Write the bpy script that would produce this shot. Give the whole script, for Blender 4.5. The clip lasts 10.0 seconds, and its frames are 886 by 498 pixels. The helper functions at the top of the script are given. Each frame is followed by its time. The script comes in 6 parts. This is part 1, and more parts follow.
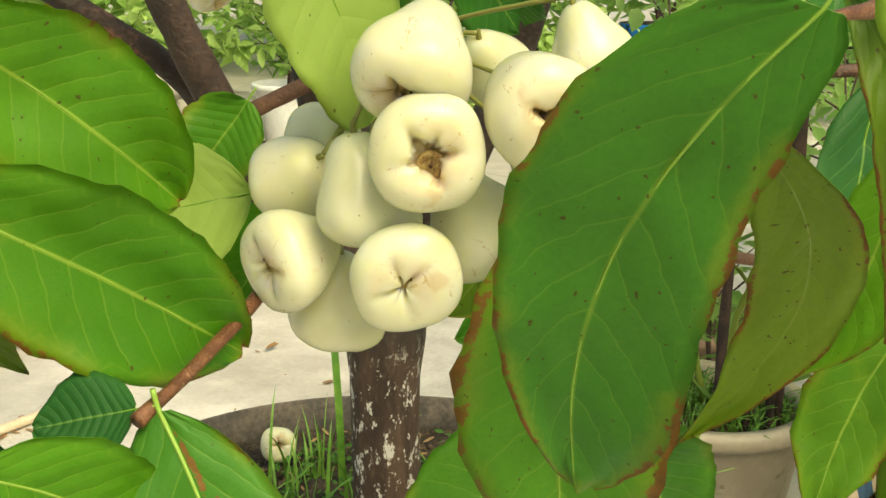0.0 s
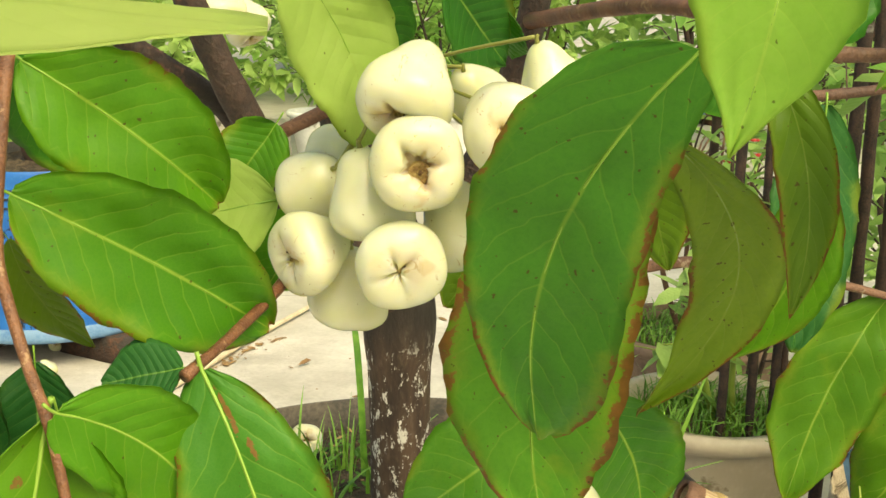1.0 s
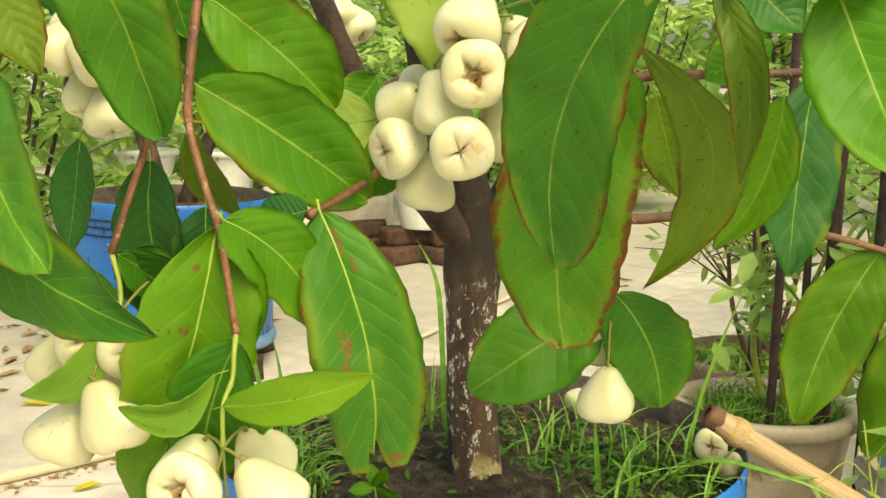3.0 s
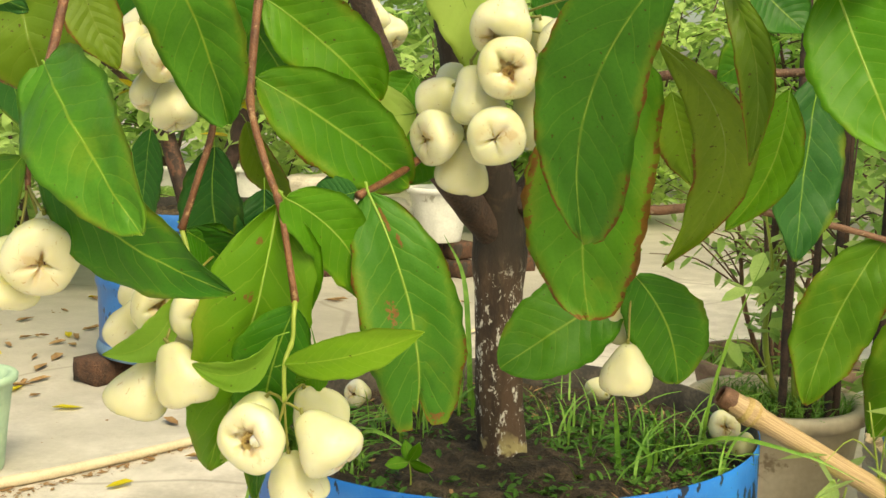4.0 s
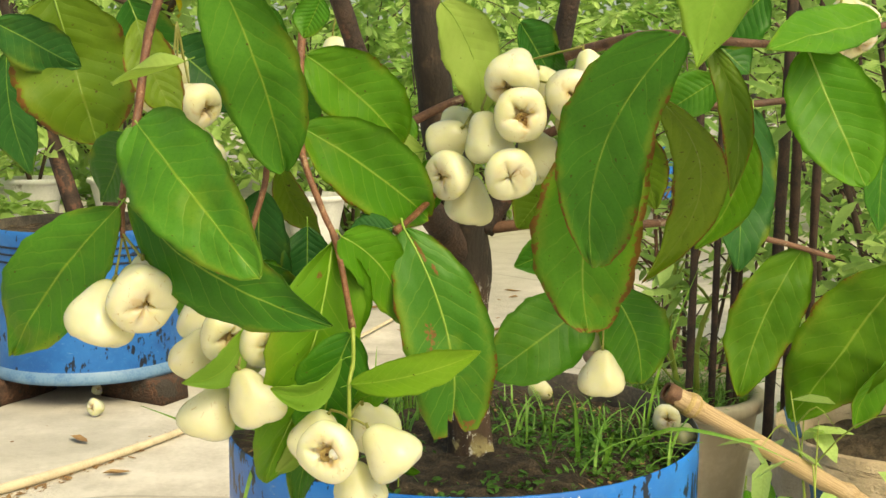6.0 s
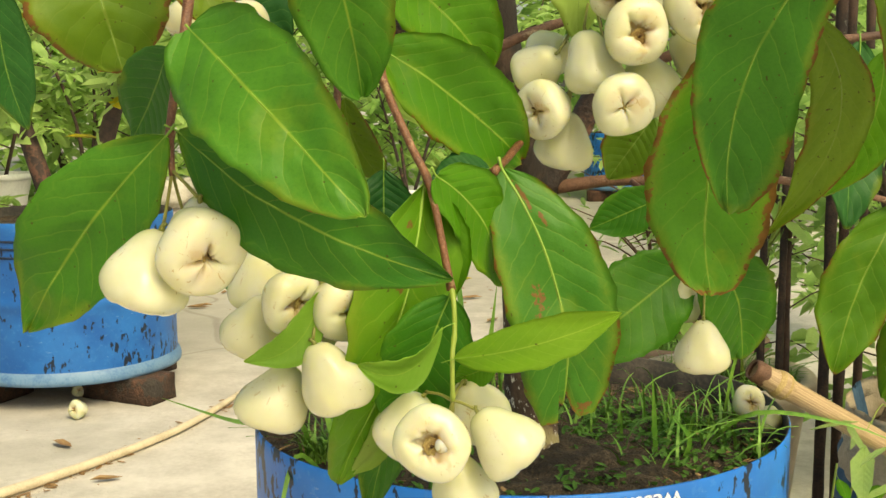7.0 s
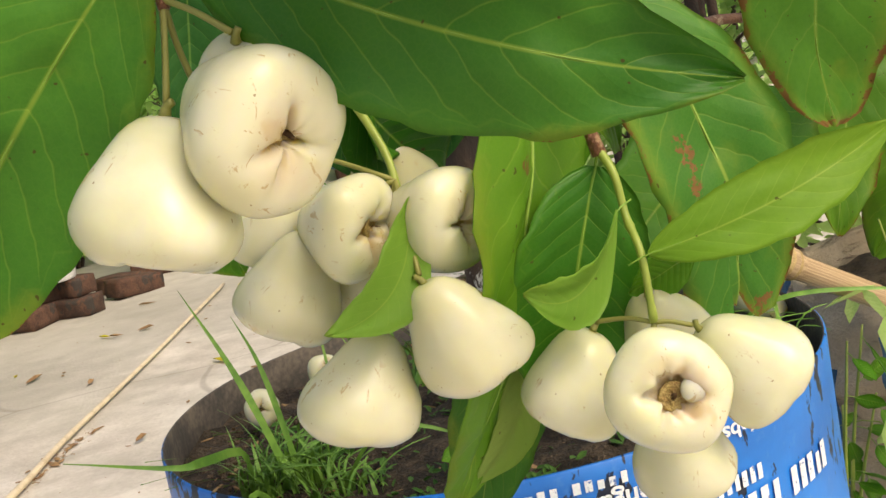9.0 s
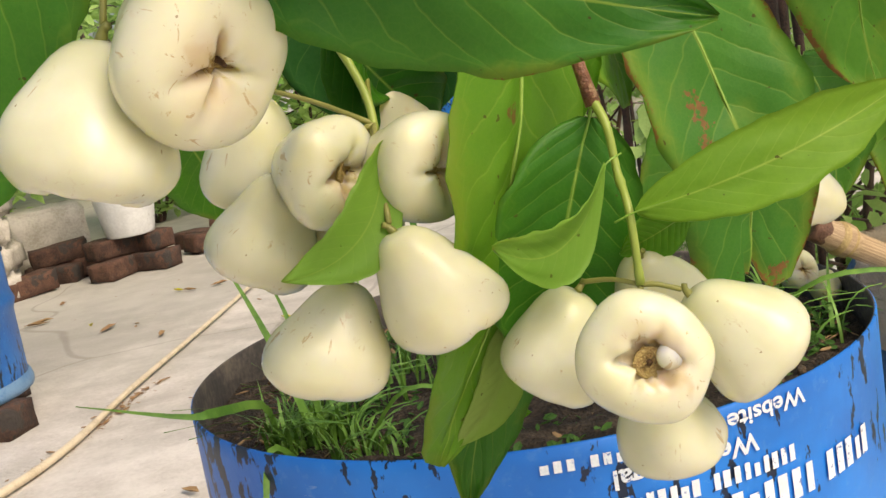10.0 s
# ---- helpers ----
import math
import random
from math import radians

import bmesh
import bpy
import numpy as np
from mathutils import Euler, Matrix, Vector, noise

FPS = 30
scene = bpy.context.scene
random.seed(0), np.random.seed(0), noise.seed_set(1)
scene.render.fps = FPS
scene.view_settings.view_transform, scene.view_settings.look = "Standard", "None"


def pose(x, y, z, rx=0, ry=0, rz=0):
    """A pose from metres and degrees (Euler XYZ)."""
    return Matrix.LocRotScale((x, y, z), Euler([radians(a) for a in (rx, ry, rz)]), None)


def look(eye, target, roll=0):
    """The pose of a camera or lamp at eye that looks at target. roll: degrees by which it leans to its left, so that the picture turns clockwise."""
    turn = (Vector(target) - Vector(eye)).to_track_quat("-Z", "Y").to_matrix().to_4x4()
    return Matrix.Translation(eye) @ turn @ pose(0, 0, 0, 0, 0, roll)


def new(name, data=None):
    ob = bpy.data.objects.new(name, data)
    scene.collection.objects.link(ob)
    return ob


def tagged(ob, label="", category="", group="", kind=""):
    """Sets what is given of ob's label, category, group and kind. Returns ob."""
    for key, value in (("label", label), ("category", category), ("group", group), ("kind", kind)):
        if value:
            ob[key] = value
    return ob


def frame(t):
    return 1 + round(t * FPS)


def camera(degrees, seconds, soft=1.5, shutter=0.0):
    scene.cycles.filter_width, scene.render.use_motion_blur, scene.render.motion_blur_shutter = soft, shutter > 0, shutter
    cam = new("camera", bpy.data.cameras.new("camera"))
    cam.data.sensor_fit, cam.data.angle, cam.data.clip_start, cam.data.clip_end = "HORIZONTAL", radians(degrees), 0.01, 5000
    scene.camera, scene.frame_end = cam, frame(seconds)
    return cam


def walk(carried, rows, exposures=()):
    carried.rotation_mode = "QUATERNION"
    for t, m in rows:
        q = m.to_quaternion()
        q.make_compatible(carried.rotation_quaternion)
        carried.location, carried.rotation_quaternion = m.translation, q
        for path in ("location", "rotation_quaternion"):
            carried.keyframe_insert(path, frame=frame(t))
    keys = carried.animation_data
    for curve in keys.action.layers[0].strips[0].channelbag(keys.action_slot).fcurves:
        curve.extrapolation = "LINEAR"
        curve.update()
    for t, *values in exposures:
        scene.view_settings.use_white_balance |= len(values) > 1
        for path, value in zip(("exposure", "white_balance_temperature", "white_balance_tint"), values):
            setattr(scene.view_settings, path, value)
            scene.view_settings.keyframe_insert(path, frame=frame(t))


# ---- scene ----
cam = camera(41.8, 10.0)
METRES, EYE, TILT, LEAN, TURN = 1.275, 1.0, -14.2, -1.2, 0.0
ROWS = [
    (0.0, 0.0, 0.0, 0.0, 0.0, 0.0, -0.0),
    (0.5, 0.007, -0.0403, -0.0021, 0.06, 0.19, 0.14),
    (1.0, 0.0177, -0.0811, -0.0127, 1.75, 1.33, -0.05),
    (1.5, 0.031, -0.1391, -0.0375, 3.5, 2.83, -0.67),
    (2.0, 0.0432, -0.186, -0.0605, 4.37, 3.59, -0.9),
    (2.5, 0.0517, -0.2179, -0.093, 5.69, 4.62, -1.39),
    (4.0, 0.0448, -0.3047, -0.1504, 7.22, 6.52, -1.59),
    (4.5, 0.0211, -0.3409, -0.1507, 7.21, 6.58, -1.5),
    (5.0, 0.0048, -0.382, -0.1444, 3.38, 6.94, -0.79),
    (6.5, -0.0994, -0.3678, -0.1482, -0.34, 6.49, 0.74),
    (7.0, -0.1356, -0.2616, -0.1532, -1.91, 6.42, 2.29),
    (7.5, -0.1694, -0.1809, -0.1655, -6.55, 5.7, 6.63),
    (8.0, -0.2114, -0.096, -0.174, -11.46, 4.97, 11.42),
    (8.5, -0.2372, -0.048, -0.1605, -12.93, 4.79, 13.76),
    (9.0, -0.2527, -0.0286, -0.1495, -13.74, 4.2, 16.2),
    (9.5, -0.2527, -0.0181, -0.1482, -14.11, 3.9, 17.26),
    (10.0, -0.2214, -0.0182, -0.1612, -9.63, 3.7, 13.55),
]
PATH = [(t, pose(0, 0, EYE, TILT, LEAN, TURN) @ pose(METRES * x, METRES * y, METRES * z, 90 + pitch, roll, yaw)) for t, x, y, z, yaw, pitch, roll in ROWS]


def heading(eye, yaw, pitch, roll):
    a, b = radians(yaw), radians(pitch)
    return look(eye, (eye[0] - math.sin(a) * math.cos(b), eye[1] + math.cos(a) * math.cos(b), eye[2] + math.sin(b)), roll)


PATH += [(5.2, heading((-0.001, -0.537, 0.9486), 2.02, -7.22, 1.09)), (6.3, heading((-0.108, -0.536, 0.9408), -0.8, -7.74, 0.25))]
PATH.sort(key=lambda row: row[0])
LIGHT = [(0.0, -0.10, 8300, -6), (1.5, 0.13, 8700, -5), (2.5, 0.08, 8900, -4), (4.5, -0.14, 8800, -4), (5.0, -0.13, 8700, -3), (7.0, -0.20, 8600, -3), (8.0, -0.24, 8000, 4), (10.0, -0.35, 7100, 12)]
walk(cam, PATH, [(t, 0.55 + stops, kelvin, tint) for t, stops, kelvin, tint in LIGHT])

# ---------------------------------------------------------------- light
GROUND = 0.11
world = bpy.data.worlds.new("sky")
scene.world = world
world.use_nodes = True
wn = world.node_tree.nodes
sky = wn.new("ShaderNodeTexSky")
sky.sky_type = "NISHITA"
sky.sun_disc = False
sky.sun_elevation = radians(48)
sky.sun_rotation = radians(151)
sky.air_density, sky.dust_density = 1.0, 4.0
world.node_tree.links.new(sky.outputs[0], wn["Background"].inputs[0])
wn["Background"].inputs[1].default_value = 0.150
sun = new("sun", bpy.data.lights.new("sun", "SUN"))
sun.data.energy, sun.data.angle, sun.data.color = 2.0, radians(34), (1.0, 0.92, 0.80)
sun.matrix_world = look((2.0, -3.6, 4.6), (0, 0, 0))


# ---------------------------------------------------------------- material helpers
class Nodes:
    """A small builder of node materials."""

    def __init__(self, name):
        self.mat = bpy.data.materials.new(name)
        self.mat.use_nodes = True
        self.tree = self.mat.node_tree
        self.bsdf = self.tree.nodes["Principled BSDF"]
        self.out = self.tree.nodes["Material Output"]

    def add(self, kind, **props):
        node = self.tree.nodes.new("ShaderNode" + kind)
        if "operation" in props:
            node.operation = props["operation"]
        if "data_type" in props:
            node.data_type = props["data_type"]
        if "feature" in props:
            node.feature = props["feature"]
        return node

    def put(self, socket, value):
        if isinstance(value, bpy.types.NodeSocket):
            self.tree.links.new(value, socket)
        else:
            if isinstance(value, tuple) and len(value) == 3 and socket.type == "RGBA":
                value = (*value, 1)
            socket.default_value = value

    def math(self, op, a, b=0.0, c=None):
        n = self.add("Math", operation=op)
        self.put(n.inputs[0], a)
        self.put(n.inputs[1], b)
        if c is not None:
            self.put(n.inputs[2], c)
        return n.outputs[0]

    def step(self, x, lo, hi):
        n = self.add("MapRange")
        n.interpolation_type = "SMOOTHSTEP"
        for i, v in enumerate((x, lo, hi, 0.0, 1.0)):
            self.put(n.inputs[i], v)
        return n.outputs[0]

    def mix(self, f, a, b):
        n = self.add("Mix", data_type="RGBA")
        self.put(n.inputs[0], f)
        self.put(n.inputs[6], a)
        self.put(n.inputs[7], b)
        return n.outputs[2]

    def noise(self, scale, detail=3.0, vec=None, rough=0.55, distort=0.0):
        n = self.add("TexNoise")
        n.inputs["Scale"].default_value = scale
        n.inputs["Detail"].default_value = detail
        n.inputs["Roughness"].default_value = rough
        n.inputs["Distortion"].default_value = distort
        self.put(n.inputs["Vector"], vec if vec is not None else self.obj())
        return n.outputs["Fac"]

    def obj(self):
        return self.add("TexCoord").outputs["Object"]

    def uv(self):
        return self.add("TexCoord").outputs["UV"]

    def scaled(self, vec, s):
        n = self.add("Mapping")
        self.put(n.inputs[0], vec)
        n.inputs["Scale"].default_value = s
        return n.outputs[0]

    def random(self):
        return self.add("ObjectInfo").outputs["Random"]

    def bump(self, height, strength=0.3, distance=0.002):
        n = self.add("Bump")
        n.inputs["Strength"].default_value = strength
        n.inputs["Distance"].default_value = distance
        self.put(n.inputs["Height"], height)
        self.put(self.bsdf.inputs["Normal"], n.outputs[0])
        return n.outputs[0]

    def set(self, **values):
        for key, v in values.items():
            self.put(self.bsdf.inputs[key.replace("_", " ").title().replace("Ior", "IOR")], v)
        return self.mat


def through_light(n, color, share):
    """Adds light shining through a thin blade."""
    t = n.add("BsdfTranslucent")
    n.put(t.inputs[0], color)
    m = n.add("MixShader")
    n.put(m.inputs[0], share)
    n.tree.links.new(n.bsdf.outputs[0], m.inputs[1])
    n.tree.links.new(t.outputs[0], m.inputs[2])
    n.tree.links.new(m.outputs[0], n.out.inputs[0])


def leaf_material(name, base, light, vein, edge=0.0, spots=0.0, rough=0.42, glow=0.3, scars=(), relief=0.42):
    """A broad leaf: midrib, side veins, mottling, rusty margin and specks. UV: along the blade, across it."""
    n = Nodes(name)
    sep = n.add("SeparateXYZ")
    n.put(sep.inputs[0], n.uv())
    u, v = sep.outputs[0], sep.outputs[1]
    rnd = n.random()
    a = n.math("ABSOLUTE", n.math("MULTIPLY_ADD", v, 2.0, -1.0))
    wob = n.noise(55, 2)
    big = n.noise(16, 3)
    fine = n.noise(320, 3)
    c = n.math("ADD", n.math("MULTIPLY", u, 10.0), n.math("MULTIPLY", n.math("POWER", a, 1.15), -2.2))
    c = n.math("ADD", n.math("ADD", c, n.math("MULTIPLY", wob, 0.55)), n.math("MULTIPLY", rnd, 9.0))
    f = n.math("ABSOLUTE", n.math("SUBTRACT", n.math("FRACT", c), 0.5))
    line = n.math("SUBTRACT", 1.0, n.step(f, 0.0, 0.05))
    line = n.math("MULTIPLY", line, n.math("SUBTRACT", 1.0, n.step(a, 0.70, 0.90)))
    loop_at = n.math("ADD", n.math("MULTIPLY", f, -0.22), 0.90)
    arc = n.math("SUBTRACT", 1.0, n.step(n.math("ABSOLUTE", n.math("SUBTRACT", a, loop_at)), 0.0, 0.022))
    line = n.math("MAXIMUM", line, n.math("MULTIPLY", arc, 0.4))
    net = n.add("TexVoronoi", feature="DISTANCE_TO_EDGE")
    net.inputs["Scale"].default_value = 430
    n.put(net.inputs["Vector"], n.obj())
    mesh_line = n.math("SUBTRACT", 1.0, n.step(net.outputs["Distance"], 0.0, 0.16))
    rib = n.math("SUBTRACT", 1.0, n.step(a, 0.006, 0.040))
    tone = n.math("ADD", n.math("MULTIPLY", big, 0.9), n.math("MULTIPLY", rnd, 0.55))
    tone = n.math("ADD", tone, n.math("MULTIPLY_ADD", n.noise(7, 2), 0.7, -0.35))
    col = n.mix(n.step(tone, 0.35, 1.05), base, light)
    patch = n.step(n.noise(19, 4, None, 0.6), 0.58, 0.74)
    col = n.mix(n.math("MULTIPLY", patch, 0.15 + 0.35 * edge), col, (0.19, 0.28, 0.02))
    col = n.mix(n.math("MULTIPLY", n.step(a, 0.55, 1.0), 0.25), col, light)
    col = n.mix(n.math("MULTIPLY", n.step(fine, 0.42, 0.7), 0.22), col, base)
    col = n.mix(n.math("MULTIPLY", mesh_line, 0.025), col, vein)
    col = n.mix(n.math("MULTIPLY", line, 0.20), col, vein)
    col = n.mix(n.math("MULTIPLY", rib, 0.5), col, vein)
    if edge > 0:
        end = n.math("MULTIPLY_ADD", u, 7.0, -6.0)
        d = n.math("MAXIMUM", a, end)
        d = n.math("ADD", d, n.math("MULTIPLY", n.math("SUBTRACT", n.noise(300, 4, None, 0.75), 0.5), 0.30))
        stretch = n.math("ADD", n.noise(19, 2), n.math("MULTIPLY_ADD", u, 0.16, -0.06))
        stretch = n.step(stretch, 0.62 - 0.20 * edge, 0.74 - 0.20 * edge)
        d = n.math("ADD", d, n.math("MULTIPLY_ADD", stretch, 0.18, -0.10))
        yellow = n.math("MULTIPLY", n.step(d, 0.78 - 0.06 * edge, 1.08), n.math("MULTIPLY_ADD", stretch, 0.75, 0.25))
        col = n.mix(n.math("MULTIPLY", yellow, 0.50), col, n.mix(wob, (0.20, 0.29, 0.022), (0.28, 0.29, 0.030)))
        rust = n.math("MULTIPLY", n.step(d, 1.16 - 0.165 * edge, 1.185 - 0.165 * edge), n.step(n.noise(130, 3), 0.40, 0.48))
        rust = n.math("MULTIPLY", rust, stretch)
        col = n.mix(n.math("MULTIPLY", rust, 0.9), col, n.mix(n.noise(150, 2), (0.10, 0.032, 0.012), (0.34, 0.125, 0.04)))
    if spots > 0:
        s = n.step(n.noise(330, 1, None, 0.4), 0.775 - 0.05 * spots, 0.80 - 0.05 * spots)
        col = n.mix(n.math("MULTIPLY", s, 0.85), col, (0.07, 0.035, 0.01))
        s2 = n.step(n.noise(42, 4, None, 0.7), 0.77 - 0.05 * spots, 0.80 - 0.05 * spots)
        col = n.mix(n.math("MULTIPLY", s2, 0.8), col, (0.24, 0.09, 0.03))
    for su, sv, ru, rv in scars:
        e = n.math("ADD", n.math("POWER", n.math("MULTIPLY", n.math("SUBTRACT", u, su), 1.0 / ru), 2.0), n.math("POWER", n.math("MULTIPLY", n.math("SUBTRACT", v, sv), 1.0 / rv), 2.0))
        e = n.math("ADD", e, n.math("MULTIPLY_ADD", n.noise(240, 4, None, 0.75), 7.0, -3.2))
        mark = n.math("SUBTRACT", 1.0, n.step(e, 0.75, 1.0))
        col = n.mix(n.math("MULTIPLY", mark, 0.9), col, n.mix(fine, (0.15, 0.04, 0.014), (0.34, 0.15, 0.06)))
    quilt = n.math("MULTIPLY", n.math("POWER", n.math("MULTIPLY", f, 2.0), 0.6), n.math("SUBTRACT", 1.0, n.math("MULTIPLY", a, 0.6)))
    h = n.math("ADD", n.math("MULTIPLY", quilt, -0.8), n.math("ADD", n.math("MULTIPLY", fine, 0.25), n.math("MULTIPLY", wob, 0.8)))
    n.bump(h, relief, 0.0015)
    n.set(base_color=col, roughness=n.math("MULTIPLY_ADD", wob, 0.22, rough - 0.1))
    n.bsdf.inputs["Specular IOR Level"].default_value = 0.24
    shine = n.mix(0.5, col, light)
    through_light(n, shine, glow)
    return n.mat


def plain(name, a, b, scale, rough=0.6, bump=0.3, fine=8.0, dist=0.003, metal=0.0, stain=None):
    """Two tones at two scales with relief; stain: (colour, scale, threshold)."""
    n = Nodes(name)
    p, q = n.noise(scale, 4), n.noise(scale * fine, 4)
    t = n.math("ADD", n.math("MULTIPLY", p, 0.65), n.math("MULTIPLY", q, 0.35))
    t = n.math("ADD", t, n.math("MULTIPLY_ADD", n.random(), 0.16, -0.08))
    col = n.mix(n.step(t, 0.32, 0.68), a, b)
    if stain:
        s = n.step(n.noise(stain[1], 5, None, 0.65), stain[2], stain[2] + 0.05)
        col = n.mix(n.math("MULTIPLY", s, 0.9), col, stain[0])
    n.bump(n.math("ADD", p, n.math("MULTIPLY", q, 0.6)), bump, dist)
    return n.set(base_color=col, roughness=n.math("MULTIPLY_ADD", q, 0.2, rough - 0.1), metallic=metal)


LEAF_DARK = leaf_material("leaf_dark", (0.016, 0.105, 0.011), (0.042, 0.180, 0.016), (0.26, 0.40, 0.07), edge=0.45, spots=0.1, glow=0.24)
LEAF_MID = leaf_material("leaf_mid", (0.030, 0.150, 0.010), (0.080, 0.25, 0.016), (0.36, 0.50, 0.07), edge=0.25, spots=0.15, glow=0.22)
LEAF_BRIGHT = leaf_material("leaf_bright", (0.064, 0.235, 0.012), (0.130, 0.34, 0.023), (0.44, 0.56, 0.09), edge=0.2, spots=0.2, glow=0.36)
LEAF_YOUNG = leaf_material("leaf_young", (0.19, 0.39, 0.045), (0.31, 0.53, 0.085), (0.48, 0.62, 0.12), edge=0.5, spots=0.2, glow=0.55, relief=0.15)
LEAF_FRESH = leaf_material("leaf_fresh", (0.055, 0.198, 0.011), (0.125, 0.32, 0.019), (0.40, 0.52, 0.08), edge=0.8, spots=0.45, glow=0.3)
LEAF_TORN = leaf_material("leaf_torn", (0.050, 0.190, 0.020), (0.110, 0.30, 0.032), (0.42, 0.54, 0.09), edge=0.85, spots=0.45, glow=0.28, scars=((0.50, 0.68, 0.055, 0.06), (0.58, 0.72, 0.03, 0.05), (0.11, 0.44, 0.08, 0.035), (0.20, 0.38, 0.04, 0.03), (0.97, 0.25, 0.03, 0.10)))
LEAF_SCARRED = leaf_material("leaf_scarred", (0.110, 0.290, 0.018), (0.20, 0.42, 0.035), (0.50, 0.62, 0.10), edge=0.35, spots=0.25, glow=0.40, scars=((0.30, 0.60, 0.022, 0.05), (0.12, 0.66, 0.012, 0.06)))
LEAF_DEEP = leaf_material("leaf_deep", (0.031, 0.148, 0.013), (0.075, 0.238, 0.022), (0.34, 0.46, 0.06), edge=0.55, spots=0.15, glow=0.24)
LEAF_LIME = leaf_material("leaf_lime", (0.062, 0.190, 0.011), (0.140, 0.295, 0.019), (0.40, 0.50, 0.08), edge=0.8, spots=0.35, glow=0.40)
LEAF_TENDER = leaf_material("leaf_tender", (0.105, 0.270, 0.016), (0.20, 0.38, 0.03), (0.46, 0.58, 0.10), edge=0.15, spots=0.15, glow=0.4, relief=0.15)
# dark bluish leaf; also stands in for shaded foliage behind the fruit
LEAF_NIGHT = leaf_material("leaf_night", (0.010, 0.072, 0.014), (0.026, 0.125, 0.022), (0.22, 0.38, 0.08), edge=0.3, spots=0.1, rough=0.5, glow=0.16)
LEAF_WORN = leaf_material("leaf_worn", (0.021, 0.125, 0.014), (0.056, 0.205, 0.020), (0.24, 0.38, 0.05), edge=1.0, spots=0.75)
LEAF_RUSTY = leaf_material("leaf_rusty", (0.036, 0.165, 0.013), (0.085, 0.255, 0.020), (0.30, 0.42, 0.06), edge=1.25, spots=0.6)
LEAF_OLIVE = leaf_material("leaf_olive", (0.090, 0.185, 0.012), (0.165, 0.275, 0.022), (0.25, 0.33, 0.06), edge=1.1, spots=1.0)
LEAF_PALE = leaf_material("leaf_pale", (0.36, 0.52, 0.11), (0.48, 0.63, 0.18), (0.40, 0.52, 0.12), edge=0.2, spots=0.25, rough=0.5, glow=0.55)
BLADE = leaf_material("small_leaf", (0.14, 0.32, 0.055), (0.48, 0.66, 0.22), (0.3, 0.45, 0.07), rough=0.4, glow=0.45)
# light from behind is put into the colour: far paler than the leaf itself
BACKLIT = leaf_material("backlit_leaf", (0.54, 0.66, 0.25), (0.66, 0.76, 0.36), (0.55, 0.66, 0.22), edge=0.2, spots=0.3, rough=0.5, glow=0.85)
WEED = leaf_material("weed_leaf", (0.040, 0.135, 0.020), (0.13, 0.28, 0.05), (0.2, 0.35, 0.07), rough=0.5, glow=0.25)
LEMON = leaf_material("yellowing_leaf", (0.5, 0.42, 0.02), (0.65, 0.55, 0.05), (0.6, 0.55, 0.1), edge=0.4, spots=0.5)


def rib_material(name, a, b):
    n = Nodes(name)
    return n.set(base_color=n.mix(n.noise(60), a, b), roughness=0.45)


RIB = rib_material("midrib", (0.13, 0.28, 0.025), (0.22, 0.37, 0.045))
RIB_YELLOW = rib_material("midrib_yellow", (0.19, 0.35, 0.045), (0.29, 0.43, 0.075))
RIB_DULL = rib_material("midrib_dull", (0.13, 0.24, 0.03), (0.22, 0.34, 0.06))
FRUIT_STALK = rib_material("fruit_stalk", (0.16, 0.17, 0.035), (0.28, 0.27, 0.07))
STALK = rib_material("green_stalk", (0.20, 0.28, 0.035), (0.33, 0.40, 0.08))


